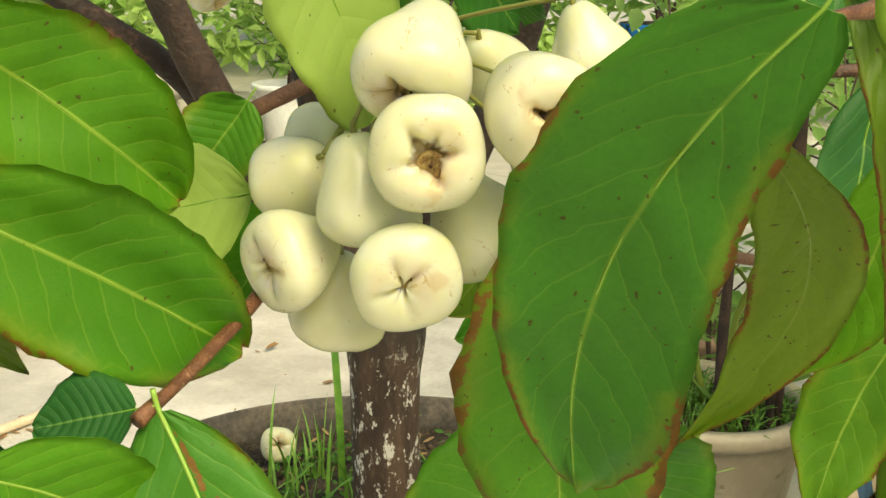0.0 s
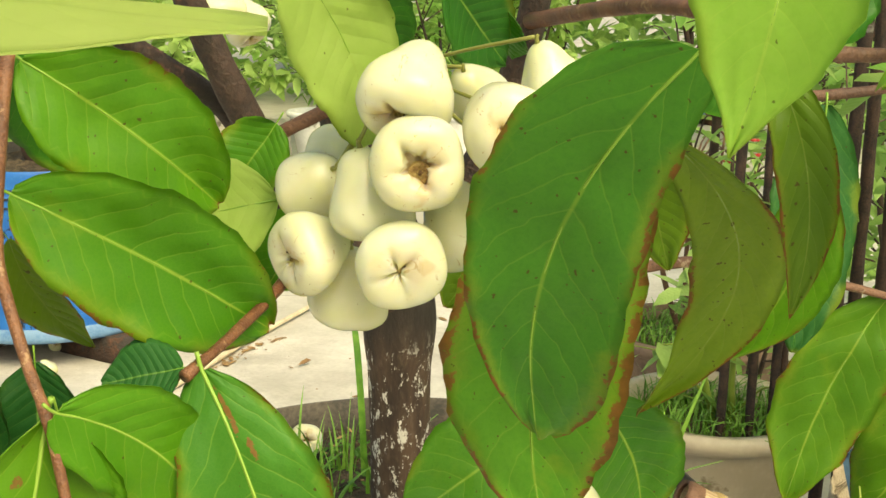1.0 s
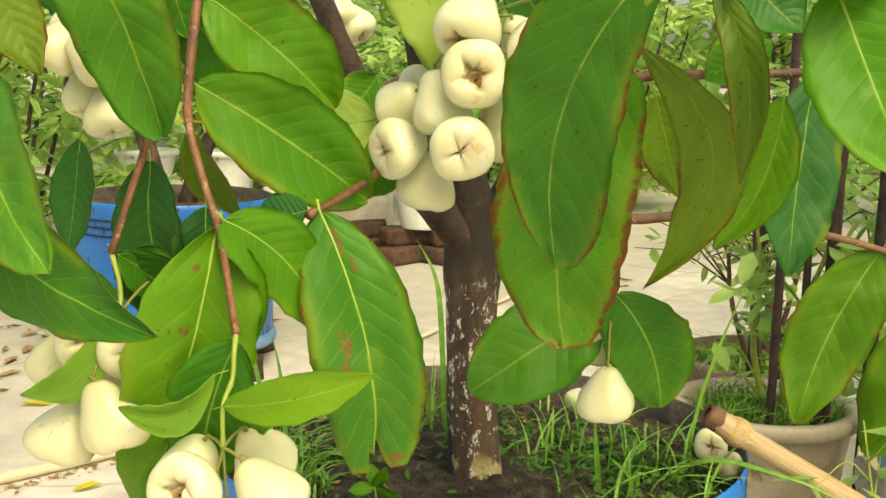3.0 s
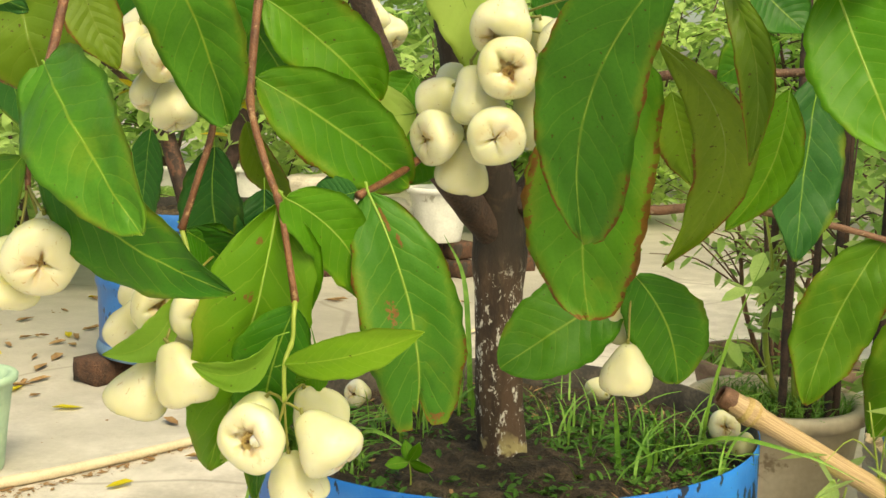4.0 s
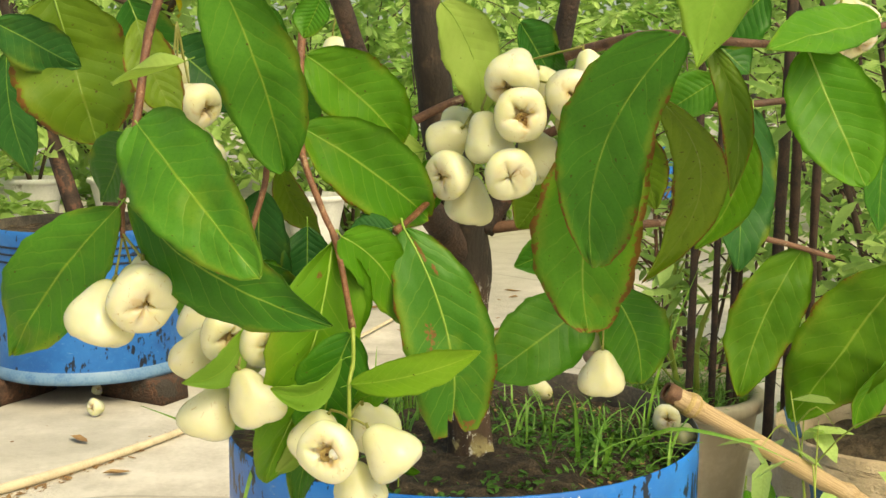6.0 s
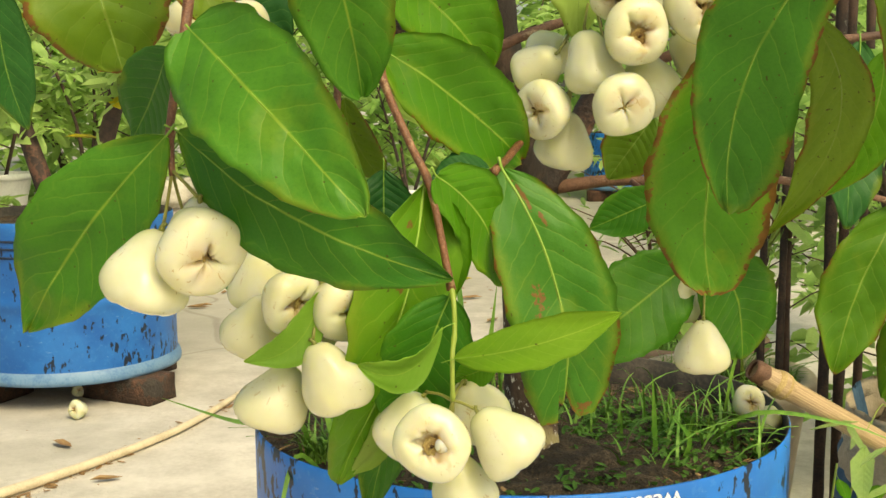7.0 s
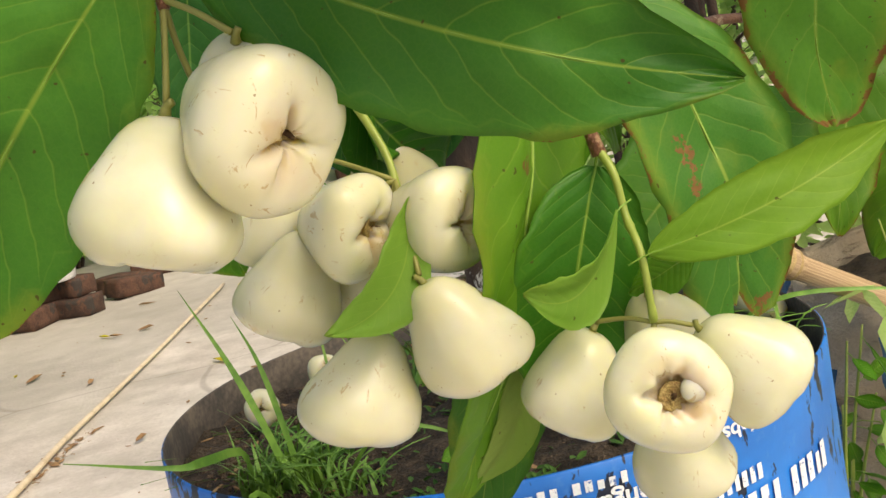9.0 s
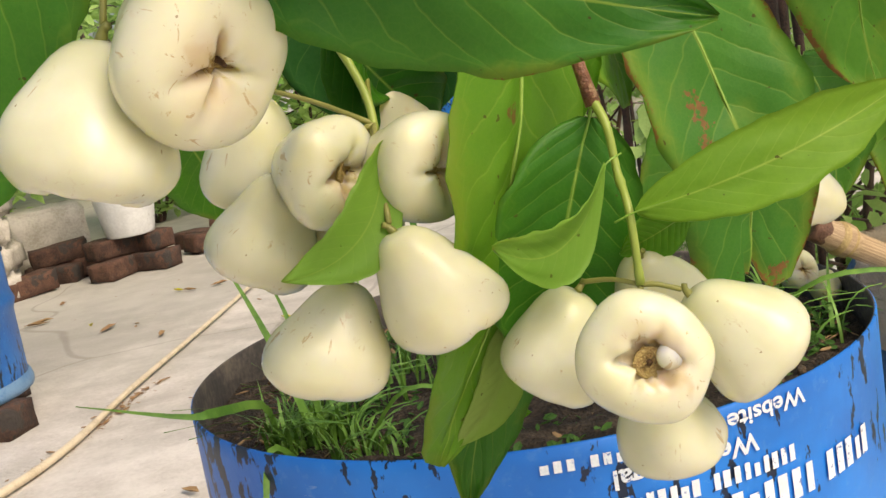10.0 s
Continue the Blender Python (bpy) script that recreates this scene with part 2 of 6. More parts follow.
def fruit_material():
    n = Nodes("wax_apple_skin")
    sep = n.add("SeparateXYZ")
    n.put(sep.inputs[0], n.uv())
    s = sep.outputs[1]
    rnd = n.random()
    wide, fine = n.noise(32, 3), n.noise(420, 3)
    col = n.mix(n.step(wide, 0.3, 0.75), (0.600, 0.600, 0.392), (0.680, 0.680, 0.532))
    col = n.mix(n.math("MULTIPLY", n.math("SUBTRACT", 1.0, n.step(s, 0.0, 0.42)), 0.4), col, (0.46, 0.48, 0.24))
    blush = n.math("MULTIPLY", n.step(s, 0.62, 0.82), n.step(n.noise(45, 3), 0.36, 0.66))
    col = n.mix(n.math("MULTIPLY", blush, 0.75), col, (0.58, 0.41, 0.24))
    col = n.mix(n.math("MULTIPLY", n.step(n.math("ADD", rnd, n.math("MULTIPLY", n.noise(22, 2), 0.6)), 0.55, 1.2), 0.22), col, (0.60, 0.55, 0.36))
    scratch = n.step(n.noise(150, 4, n.scaled(n.obj(), (1.0, 1.0, 0.3)), 0.7, 1.5), 0.60, 0.66)
    scratch = n.math("MULTIPLY", scratch, n.step(n.math("ADD", n.noise(30, 1), n.math("MULTIPLY_ADD", rnd, 0.08, n.math("MULTIPLY", s, 0.26))), 0.64, 0.74))
    col = n.mix(n.math("MULTIPLY", scratch, 0.62), col, (0.38, 0.23, 0.08))
    speck = n.step(n.noise(420, 1, None, 0.4), 0.785, 0.81)
    col = n.mix(n.math("MULTIPLY", speck, 0.7), col, (0.2, 0.12, 0.05))
    bruise = n.step(n.noise(48, 3, None, 0.5), 0.66, 0.74)
    col = n.mix(n.math("MULTIPLY", bruise, 0.45), col, (0.50, 0.33, 0.14))
    scar = n.math("MULTIPLY", n.step(sep.outputs[0], 0.35, 0.95), n.step(n.noise(60, 3), 0.35, 0.6))
    col = n.mix(n.math("MULTIPLY", scar, 0.6), col, (0.46, 0.27, 0.11))
    pit = n.step(s, 0.84, 0.95)
    col = n.mix(n.math("MULTIPLY", pit, 0.85), col, n.mix(n.noise(300, 3), (0.22, 0.12, 0.04), (0.62, 0.47, 0.19)))
    streak = n.noise(90, 3, n.scaled(n.obj(), (1.0, 1.0, 0.15)))
    col = n.mix(n.math("MULTIPLY", n.step(streak, 0.45, 0.75), 0.18), col, (0.60, 0.56, 0.31))
    n.bump(n.math("ADD", n.math("ADD", n.math("MULTIPLY", wide, 1.2), n.math("MULTIPLY", streak, 0.1)), n.math("MULTIPLY", fine, 0.01)), 0.20, 0.003)
    n.set(base_color=col, roughness=n.math("MULTIPLY_ADD", fine, 0.08, 0.20))
    n.bsdf.inputs["Subsurface Weight"].default_value = 0.88
    n.bsdf.inputs["Subsurface Radius"].default_value = (1.0, 0.90, 0.40)
    n.bsdf.inputs["Subsurface Scale"].default_value = 0.017
    n.bsdf.inputs["Specular IOR Level"].default_value = 0.42
    return n.mat


FRUIT = fruit_material()
CALYX = plain("dried_calyx", (0.24, 0.13, 0.04), (0.62, 0.48, 0.18), 220, 0.8, 0.6)
STYLE = plain("dried_style", (0.05, 0.025, 0.01), (0.16, 0.08, 0.03), 400, 0.9, 0.5)
TWIG = plain("twig_bark", (0.075, 0.036, 0.022), (0.18, 0.090, 0.052), 60, 0.6, 0.6, stain=((0.33, 0.25, 0.17), 45, 0.62))
RED_TWIG = plain("young_twig_bark", (0.105, 0.040, 0.020), (0.24, 0.105, 0.050), 90, 0.42, 0.5, stain=((0.36, 0.22, 0.12), 120, 0.60))
DARK_BARK = plain("limb_bark", (0.022, 0.015, 0.012), (0.075, 0.042, 0.030), 35, 0.7, 0.9, stain=((0.15, 0.070, 0.045), 18, 0.58))


def trunk_material():
    n = Nodes("trunk_bark")
    grain = n.noise(30, 5, n.scaled(n.obj(), (1, 1, 0.22)), 0.65)
    fine = n.noise(220, 4, n.scaled(n.obj(), (1, 1, 0.4)))
    col = n.mix(n.step(grain, 0.32, 0.68), (0.032, 0.020, 0.015), (0.115, 0.070, 0.046))
    col = n.mix(n.math("MULTIPLY", n.step(fine, 0.5, 0.75), 0.35), col, (0.19, 0.14, 0.10))
    wash = n.step(n.noise(120, 5, n.scaled(n.obj(), (1, 1, 0.55)), 0.75), 0.565, 0.605)
    sep = n.add("SeparateXYZ")
    n.put(sep.inputs[0], n.add("NewGeometry").outputs["Position"])
    band = n.math("SUBTRACT", 1.0, n.step(sep.outputs[2], 0.70, 0.745))
    col = n.mix(n.math("MULTIPLY", wash, n.math("MULTIPLY", band, 0.9)), col, (0.72, 0.70, 0.64))
    moss = n.math("MULTIPLY", n.step(sep.outputs[2], 0.705, 0.755), n.step(n.noise(26, 4, None, 0.65), 0.30, 0.50))
    col = n.mix(n.math("MULTIPLY", moss, 0.85), col, (0.014, 0.012, 0.010))
    foot = n.math("MULTIPLY", n.math("SUBTRACT", 1.0, n.step(sep.outputs[2], 0.528, 0.556)), n.step(n.noise(48, 4), 0.50, 0.60))
    col = n.mix(n.math("MULTIPLY", foot, 0.8), col, (0.50, 0.42, 0.20))
    n.bump(n.math("ADD", grain, n.math("MULTIPLY", fine, 0.5)), 0.8, 0.004)
    return n.set(base_color=col, roughness=0.82)


TRUNK = trunk_material()


def drum_material(name, base, light, tar=0.80):
    n = Nodes(name)
    p, q = n.noise(9, 4), n.noise(110, 4)
    col = n.mix(n.step(p, 0.35, 0.7), base, light)
    col = n.mix(n.math("MULTIPLY", n.step(q, 0.55, 0.72), 0.12), col, (0.20, 0.40, 0.62))
    blot = n.step(n.math("ADD", n.noise(62, 4, n.scaled(n.obj(), (1, 1, 0.45)), 0.6), n.math("MULTIPLY", n.noise(6, 2), 0.5)), tar, tar + 0.02)
    col = n.mix(n.math("MULTIPLY", blot, 0.95), col, (0.006, 0.007, 0.010))
    scuff = n.step(n.noise(75, 5, n.scaled(n.obj(), (0.4, 0.4, 1.6)), 0.7), 0.66, 0.70)
    col = n.mix(n.math("MULTIPLY", scuff, 0.28), col, (0.42, 0.52, 0.62))
    n.bump(n.math("ADD", n.math("MULTIPLY", p, 1.5), n.math("MULTIPLY", q, 0.2)), 0.25, 0.004)
    return n.set(base_color=col, roughness=n.math("MULTIPLY_ADD", p, 0.25, 0.28))


BLUE = drum_material("blue_drum_paint", (0.002, 0.135, 0.52), (0.005, 0.205, 0.70), 0.815)
BLUE_PLASTIC = drum_material("blue_plastic", (0.004, 0.095, 0.36), (0.012, 0.150, 0.48), 0.88)
CHIME = plain("worn_rim_paint", (0.05, 0.15, 0.33), (0.15, 0.27, 0.42), 20, 0.5, 0.2)
INNER = plain("drum_inside", (0.05, 0.045, 0.04), (0.16, 0.13, 0.10), 25, 0.8, 0.4)
WHITE_PRINT = plain("white_print", (0.62, 0.68, 0.72), (0.82, 0.84, 0.84), 80, 0.5, 0.1, stain=((0.02, 0.10, 0.38), 160, 0.60))
SOIL = plain("potting_soil", (0.034, 0.024, 0.014), (0.180, 0.126, 0.076), 45, 0.95, 1.0, dist=0.012, stain=((0.16, 0.13, 0.09), 60, 0.64))
BRICK = plain("old_brick", (0.040, 0.022, 0.015), (0.13, 0.062, 0.038), 18, 0.9, 0.8, dist=0.01, stain=((0.04, 0.035, 0.03), 12, 0.56))
RUST = plain("rusty_rod", (0.018, 0.012, 0.010), (0.075, 0.040, 0.028), 40, 0.8, 0.7, stain=((0.20, 0.19, 0.17), 14, 0.62))
TERRA = plain("terracotta", (0.15, 0.095, 0.068), (0.27, 0.18, 0.13), 14, 0.85, 0.4)
GROOVE = plain("groove_dark_blue", (0.004, 0.010, 0.024), (0.010, 0.030, 0.080), 40, 0.7, 0.3)
CREAM = plain("cream_plastic", (0.50, 0.42, 0.30), (0.64, 0.56, 0.43), 10, 0.55, 0.2, stain=((0.25, 0.18, 0.11), 9, 0.60))
MINT = plain("mint_plastic", (0.33, 0.50, 0.35), (0.45, 0.62, 0.45), 10, 0.5, 0.15)
WHITE_PLASTIC = plain("white_plastic", (0.66, 0.66, 0.64), (0.82, 0.82, 0.80), 12, 0.5, 0.15, stain=((0.35, 0.33, 0.28), 10, 0.63))
GRASS = plain("grass_blade", (0.065, 0.19, 0.018), (0.20, 0.39, 0.055), 14, 0.5, 0.1)
DRY = plain("dry_leaf", (0.22, 0.12, 0.05), (0.42, 0.27, 0.12), 50, 0.8, 0.4)
RED_PETAL = plain("red_petal", (0.55, 0.02, 0.03), (0.75, 0.08, 0.07), 40, 0.5, 0.2)


def bamboo_material():
    n = Nodes("dry_bamboo")
    g = n.noise(26, 4, n.scaled(n.obj(), (30, 30, 0.5)), 0.6)
    p = n.noise(18, 4)
    col = n.mix(n.step(g, 0.3, 0.7), (0.31, 0.205, 0.110), (0.54, 0.39, 0.23))
    col = n.mix(n.math("MULTIPLY", n.step(p, 0.5, 0.75), 0.5), col, (0.58, 0.43, 0.25))
    n.bump(g, 0.5, 0.002)
    return n.set(base_color=col, roughness=0.5)


BAMBOO = bamboo_material()
NODE = plain("bamboo_node", (0.34, 0.23, 0.09), (0.58, 0.44, 0.19), 60, 0.6, 0.4)
PALE_BAG = plain("dusty_bag", (0.36, 0.32, 0.26), (0.56, 0.52, 0.45), 14, 0.85, 0.5)
PALE_TAN = plain("faded_tan", (0.48, 0.39, 0.26), (0.66, 0.56, 0.40), 30, 0.7, 0.3)


def sack_material():
    n = Nodes("woven_sack")
    w = n.add("TexWave")
    w.inputs["Scale"].default_value = 38
    w.inputs["Distortion"].default_value = 6
    w.bands_direction = "Z"
    n.put(w.inputs["Vector"], n.obj())
    p = n.noise(12, 4)
    col = n.mix(n.step(p, 0.3, 0.7), (0.48, 0.37, 0.24), (0.68, 0.55, 0.39))
    # crushed folds: crease shade painted as dark streaks, sunk by the bump too
    crush = n.step(n.noise(9, 5, n.scaled(n.obj(), (1.0, 1.0, 7.0)), 0.65, 0.6), 0.56, 0.68)
    col = n.mix(n.math("MULTIPLY", crush, 0.6), col, (0.12, 0.075, 0.045))
    fib = n.noise(260, 3)
    col = n.mix(n.math("MULTIPLY", n.step(fib, 0.4, 0.7), 0.4), col, (0.40, 0.31, 0.22))
    n.bump(n.math("ADD", fib, n.math("MULTIPLY", crush, -4.0)), 0.6, 0.004)
    return n.set(base_color=col, roughness=0.85)


SACK = sack_material()
SACK_BLUE = plain("faded_blue_print", (0.025, 0.075, 0.15), (0.08, 0.17, 0.27), 20, 0.8, 0.4)


def concrete_material():
    n = Nodes("worn_concrete")
    p, q, r = n.noise(1.3, 5), n.noise(9, 5), n.noise(90, 4)
    t = n.math("ADD", n.math("MULTIPLY", p, 0.5), n.math("ADD", n.math("MULTIPLY", q, 0.35), n.math("MULTIPLY", r, 0.15)))
    col = n.mix(n.step(t, 0.36, 0.62), (0.47, 0.425, 0.37), (0.72, 0.67, 0.605))
    damp = n.step(n.noise(2.2, 6, None, 0.7), 0.50, 0.66)
    col = n.mix(n.math("MULTIPLY", damp, 0.42), col, (0.29, 0.26, 0.215))
    where = n.add("SeparateXYZ")
    n.put(where.inputs[0], n.obj())
    dirt = n.math("ADD", n.math("MULTIPLY_ADD", where.outputs[0], -0.28, n.math("MULTIPLY_ADD", where.outputs[1], 0.20, -0.12)), n.math("MULTIPLY_ADD", n.noise(1.7, 5, None, 0.7), 1.4, -0.7))
    col = n.mix(n.math("MULTIPLY", n.step(dirt, 0.36, 0.80), 0.62), col, (0.34, 0.32, 0.27))
    crack = n.add("TexVoronoi", feature="DISTANCE_TO_EDGE")
    crack.inputs["Scale"].default_value = 0.8
    warp = n.add("VectorMath")
    warp.operation = "ADD"
    tex = n.add("TexNoise")
    tex.inputs["Scale"].default_value = 0.9
    n.put(tex.inputs["Vector"], n.obj())
    n.put(warp.inputs[0], n.obj())
    n.put(warp.inputs[1], tex.outputs["Color"])
    n.put(crack.inputs["Vector"], warp.outputs[0])
    ln = n.math("SUBTRACT", 1.0, n.step(crack.outputs["Distance"], 0.002, 0.009))
    col = n.mix(n.math("MULTIPLY", ln, 0.4), col, (0.20, 0.165, 0.13))
    n.bump(n.math("ADD", q, n.math("MULTIPLY", r, 0.6)), 0.45, 0.012)
    return n.set(base_color=col, roughness=0.85)


CONCRETE = concrete_material()


# ---------------------------------------------------------------- mesh helpers
def mesh_of(name, bm, mats, smooth=True):
    me = bpy.data.meshes.new(name)
    bm.to_mesh(me)
    bm.free()
    for m in mats if isinstance(mats, (list, tuple)) else [mats]:
        me.materials.append(m)
    if smooth:
        me.shade_smooth()
    return me


def part(name, bm, mats, parent, label="", smooth=True):
    ob = new(name, mesh_of(name, bm, mats, smooth))
    ob.parent = parent
    if label:
        tagged(ob, label)
    return ob


def empty(name, at, label, category, group="", kind=""):
    ob = new(name)
    ob.location = at
    ob.empty_display_size = 0.02
    return tagged(ob, label, category, group, kind)


def spline(points, n):
    """n + 1 points on a Catmull-Rom curve through the given ones."""
    p = [Vector(q) for q in points]
    p = [2 * p[0] - p[1], *p, 2 * p[-1] - p[-2]]
    out = []
    for k in range(n + 1):
        x = k / n * (len(p) - 3)
        i = min(int(x), len(p) - 4)
        t = x - i
        a, b, c, d = p[i : i + 4]
        out.append(0.5 * (2 * b + (c - a) * t + (2 * a - 5 * b + 4 * c - d) * t * t + (3 * b - a - 3 * c + d) * t**3))
    return out


def tube(bm, points, radii, n=16, seg=8, rough=0.0, knots=(), close=True):
    """A swept round bar; radii are given along it; knots: (share, extra, spread) swell it."""
    path = spline(points, n)
    side = None
    rings = []
    for k, c in enumerate(path):
        t = (path[min(k + 1, n)] - path[max(k - 1, 0)]).normalized()
        if side is None:
            side = t.orthogonal().normalized()
        side = (side - side.dot(t) * t).normalized()
        up = t.cross(side)
        x = k / n * (len(radii) - 1)
        i = min(int(x), len(radii) - 2)
        r = radii[i] + (radii[i + 1] - radii[i]) * (x - i)
        for share, extra, spread in knots:
            r *= 1 + extra * math.exp(-(((k / n - share) / spread) ** 2))
        ring = []
        for j in range(seg):
            a = 2 * math.pi * j / seg
            d = side * math.cos(a) + up * math.sin(a)
            w = 1 + rough * noise.noise((c + d * r) * (0.35 / max(r, 0.002)))
            ring.append(bm.verts.new(c + d * r * w))
        rings.append(ring)
    for a, b in zip(rings, rings[1:]):
        for j in range(seg):
            bm.faces.new((a[j], a[(j + 1) % seg], b[(j + 1) % seg], b[j]))
    if close:
        bm.faces.new(rings[0][::-1])
        bm.faces.new(rings[-1])
    return path


def lathe(bm, profile, seg=48, at=(0, 0, 0), wobble=0.0, mat_at=None):
    """Turns (r, z) pairs round z. A radius of 0 closes the form."""
    rings = []
    for r, z in profile:
        if r <= 1e-6:
            rings.append([bm.verts.new((at[0], at[1], at[2] + z))])
            continue
        ring = []
        for j in range(seg):
            a = 2 * math.pi * j / seg
            w = 1 + wobble * noise.noise((math.cos(a) * 1.3, math.sin(a) * 1.3, z * 3))
            ring.append(bm.verts.new((at[0] + r * w * math.cos(a), at[1] + r * w * math.sin(a), at[2] + z)))
        rings.append(ring)
    for k, (a, b) in enumerate(zip(rings, rings[1:])):
        for j in range(seg):
            i = (j + 1) % seg
            if len(a) == 1 and len(b) == 1:
                continue
            if len(a) == 1:
                f = bm.faces.new((a[0], b[i], b[j]))
            elif len(b) == 1:
                f = bm.faces.new((a[j], a[i], b[0]))
            else:
                f = bm.faces.new((a[j], a[i], b[i], b[j]))
            if mat_at:
                f.material_index = mat_at(k)
    bmesh.ops.recalc_face_normals(bm, faces=bm.faces)


# ---------------------------------------------------------------- leaves
def blade_shape(u, blunt, skew):
    s = max(math.sin(math.pi * min(u, 1.0) ** skew), 0.0)
    s = s ** (0.68 if not blunt else 0.52 if blunt is True else blunt)
    tail = 1.0 - (0.08 if blunt and blunt in (True, 0.40) else 0.34) * max((u - 0.74) / 0.26, 0.0) ** 1.2
    return s * tail


def leaf(parent, base, tip, width, mat, roll=0.0, arch=0.0, sway=0.0, fold=0.18, wave=0.09, under=False, face=(0.0, -1.0, 0.15),
         blunt=False, petiole=0.008, torn=0.0, curl=0.0, cut=1.0, twist=0.0, rows=32, cols=14, seed=None, label="", skew=0.93, lop=0.0):
    """One broad leaf: a blade with two skins and its midrib, from its base to its tip, the front turned to face."""
    rng = random.Random(seed if seed is not None else int(abs(base[0] * 7919 + tip[2] * 104729) * 1000) % 99991)
    b, t = Vector(base), Vector(tip)
    d = (t - b).normalized()
    length = (t - b).length
    nrm = Vector(face) - Vector(face).dot(d) * d
    nrm.normalize()
    nrm.rotate(Matrix.Rotation(radians(roll), 3, d))
    side = d.cross(nrm)
    front = nrm.copy()
    ph, ph2 = rng.uniform(0, 6.28), rng.uniform(0, 6.28)
    freq = rng.uniform(2.2, 3.6)

    def rib(u):
        k = 4 * u * (1 - u)
        return b + d * (length * u) + front * (arch * length * k) + side * (sway * length * k)

    def point(u, v):
        h = width / 2 * blade_shape(u * cut, blunt, skew) * (1 + lop * (1 - 2 * u) * (1 if v > 0 else -1))
        bite = 0.0
        if torn and u > 0.7:
            bite = torn * max(0.0, math.sin(v * 5 + 1.9) + 0.4 * math.sin(v * 17 + ph)) * (u - 0.7) / 0.3 * 0.07 * length
        z = fold * h * abs(v) ** 1.25 - curl * h * v * v
        z += wave * width * 0.5 * math.sin(u * 6.28 * freq * 0.5 + (ph if v > 0 else ph2)) * abs(v) ** 2.2
        z += 0.010 * length * math.sin(u * 5 + ph2) * (1 - abs(v))
        q = Vector((u * 4.0 * length / 0.15, v * 1.5, ph))
        z += 0.055 * width * noise.noise(q) * min(1.0, 6 * u) + 0.020 * width * noise.noise(q * 2.6)
        edge = 1 + (0.022 * math.sin(u * 31 + ph) + 0.016 * math.sin(u * 67 + ph2 * v) + 0.05 * noise.noise((u * 9, ph, v))) * abs(v) ** 3
        if twist:
            c, n = math.cos(radians(twist * u)), math.sin(radians(twist * u))
            across, up = side * c + front * n, front * c - side * n
            return rib(u) + across * (h * v * edge) + up * z - d * bite
        return rib(u) + side * (h * v * edge) + front * z - d * bite

    bm = bmesh.new()
    uvl = bm.loops.layers.uv.new("UVMap")
    thick = 0.00022
    skins = []
    for s in (1, -1):
        grid = []
        for i in range(rows + 1):
            u = 0.004 + 0.992 * i / rows
            grid.append([bm.verts.new(point(u, -1 + 2 * j / cols) + front * (thick * s)) for j in range(cols + 1)])
        skins.append(grid)
    for s, grid in enumerate(skins):
        for i in range(rows):
            for j in range(cols):
                for q in (((i, j), (i, j + 1), (i + 1, j + 1)), ((i, j), (i + 1, j + 1), (i + 1, j))):
                    if s == 0:
                        q = q[::-1]
                    f = bm.faces.new([grid[a][c] for a, c in q])
                    f.material_index = 1 if (s == 1) != under else 0
                    for loop, (a, c) in zip(f.loops, q):
                        loop[uvl].uv = (a / rows, c / cols)
    for j in (0, cols):
        for i in range(rows):
            f = bm.faces.new((skins[0][i][j], skins[0][i + 1][j], skins[1][i + 1][j], skins[1][i][j]))
            for loop, a in zip(f.loops, (i, i + 1, i + 1, i)):
                loop[uvl].uv = (a / rows, 0.10 if j == 0 else 0.90)
    ob = part("leaf", bm, [mat, mat if mat in (LEAF_OLIVE, BACKLIT, LEAF_YOUNG) else LEAF_PALE], parent, label)
    bm = bmesh.new()
    pts = [b - d * petiole] + [point(0.004 + 0.966 * k / 9, 0.0) for k in range(10)]
    bold = mat in (LEAF_SCARRED, LEAF_TORN, LEAF_BRIGHT)
    w = max(width, 0.03) / 0.06 * (1.15 if bold else 0.85)
    tube(bm, pts, [0.0009 * w, 0.00065 * w, 0.00045 * w, 0.00036 * w, 0.00028 * w, 0.00020], n=30, seg=6)
    part("midrib", bm, RIB_DULL if mat is LEAF_OLIVE else RIB_YELLOW if bold else RIB, ob)
    return ob


# ---------------------------------------------------------------- fruit
FRUIT_PROFILE = [(0.0, 0.462), (0.07, 0.474), (0.14, 0.468), (0.212, 0.44), (0.278, 0.39), (0.332, 0.32), (0.373, 0.23), (0.405, 0.13), (0.436, 0.03),
                 (0.465, -0.07), (0.487, -0.155), (0.499, -0.225), (0.498, -0.29), (0.484, -0.35), (0.455, -0.402), (0.413, -0.442), (0.363, -0.467), (0.313, -0.474),
                 (0.268, -0.465), (0.230, -0.442), (0.202, -0.41), (0.182, -0.37), (0.168, -0.345), (0.15, -0.33), (0.09, -0.32), (0.0, -0.315)]


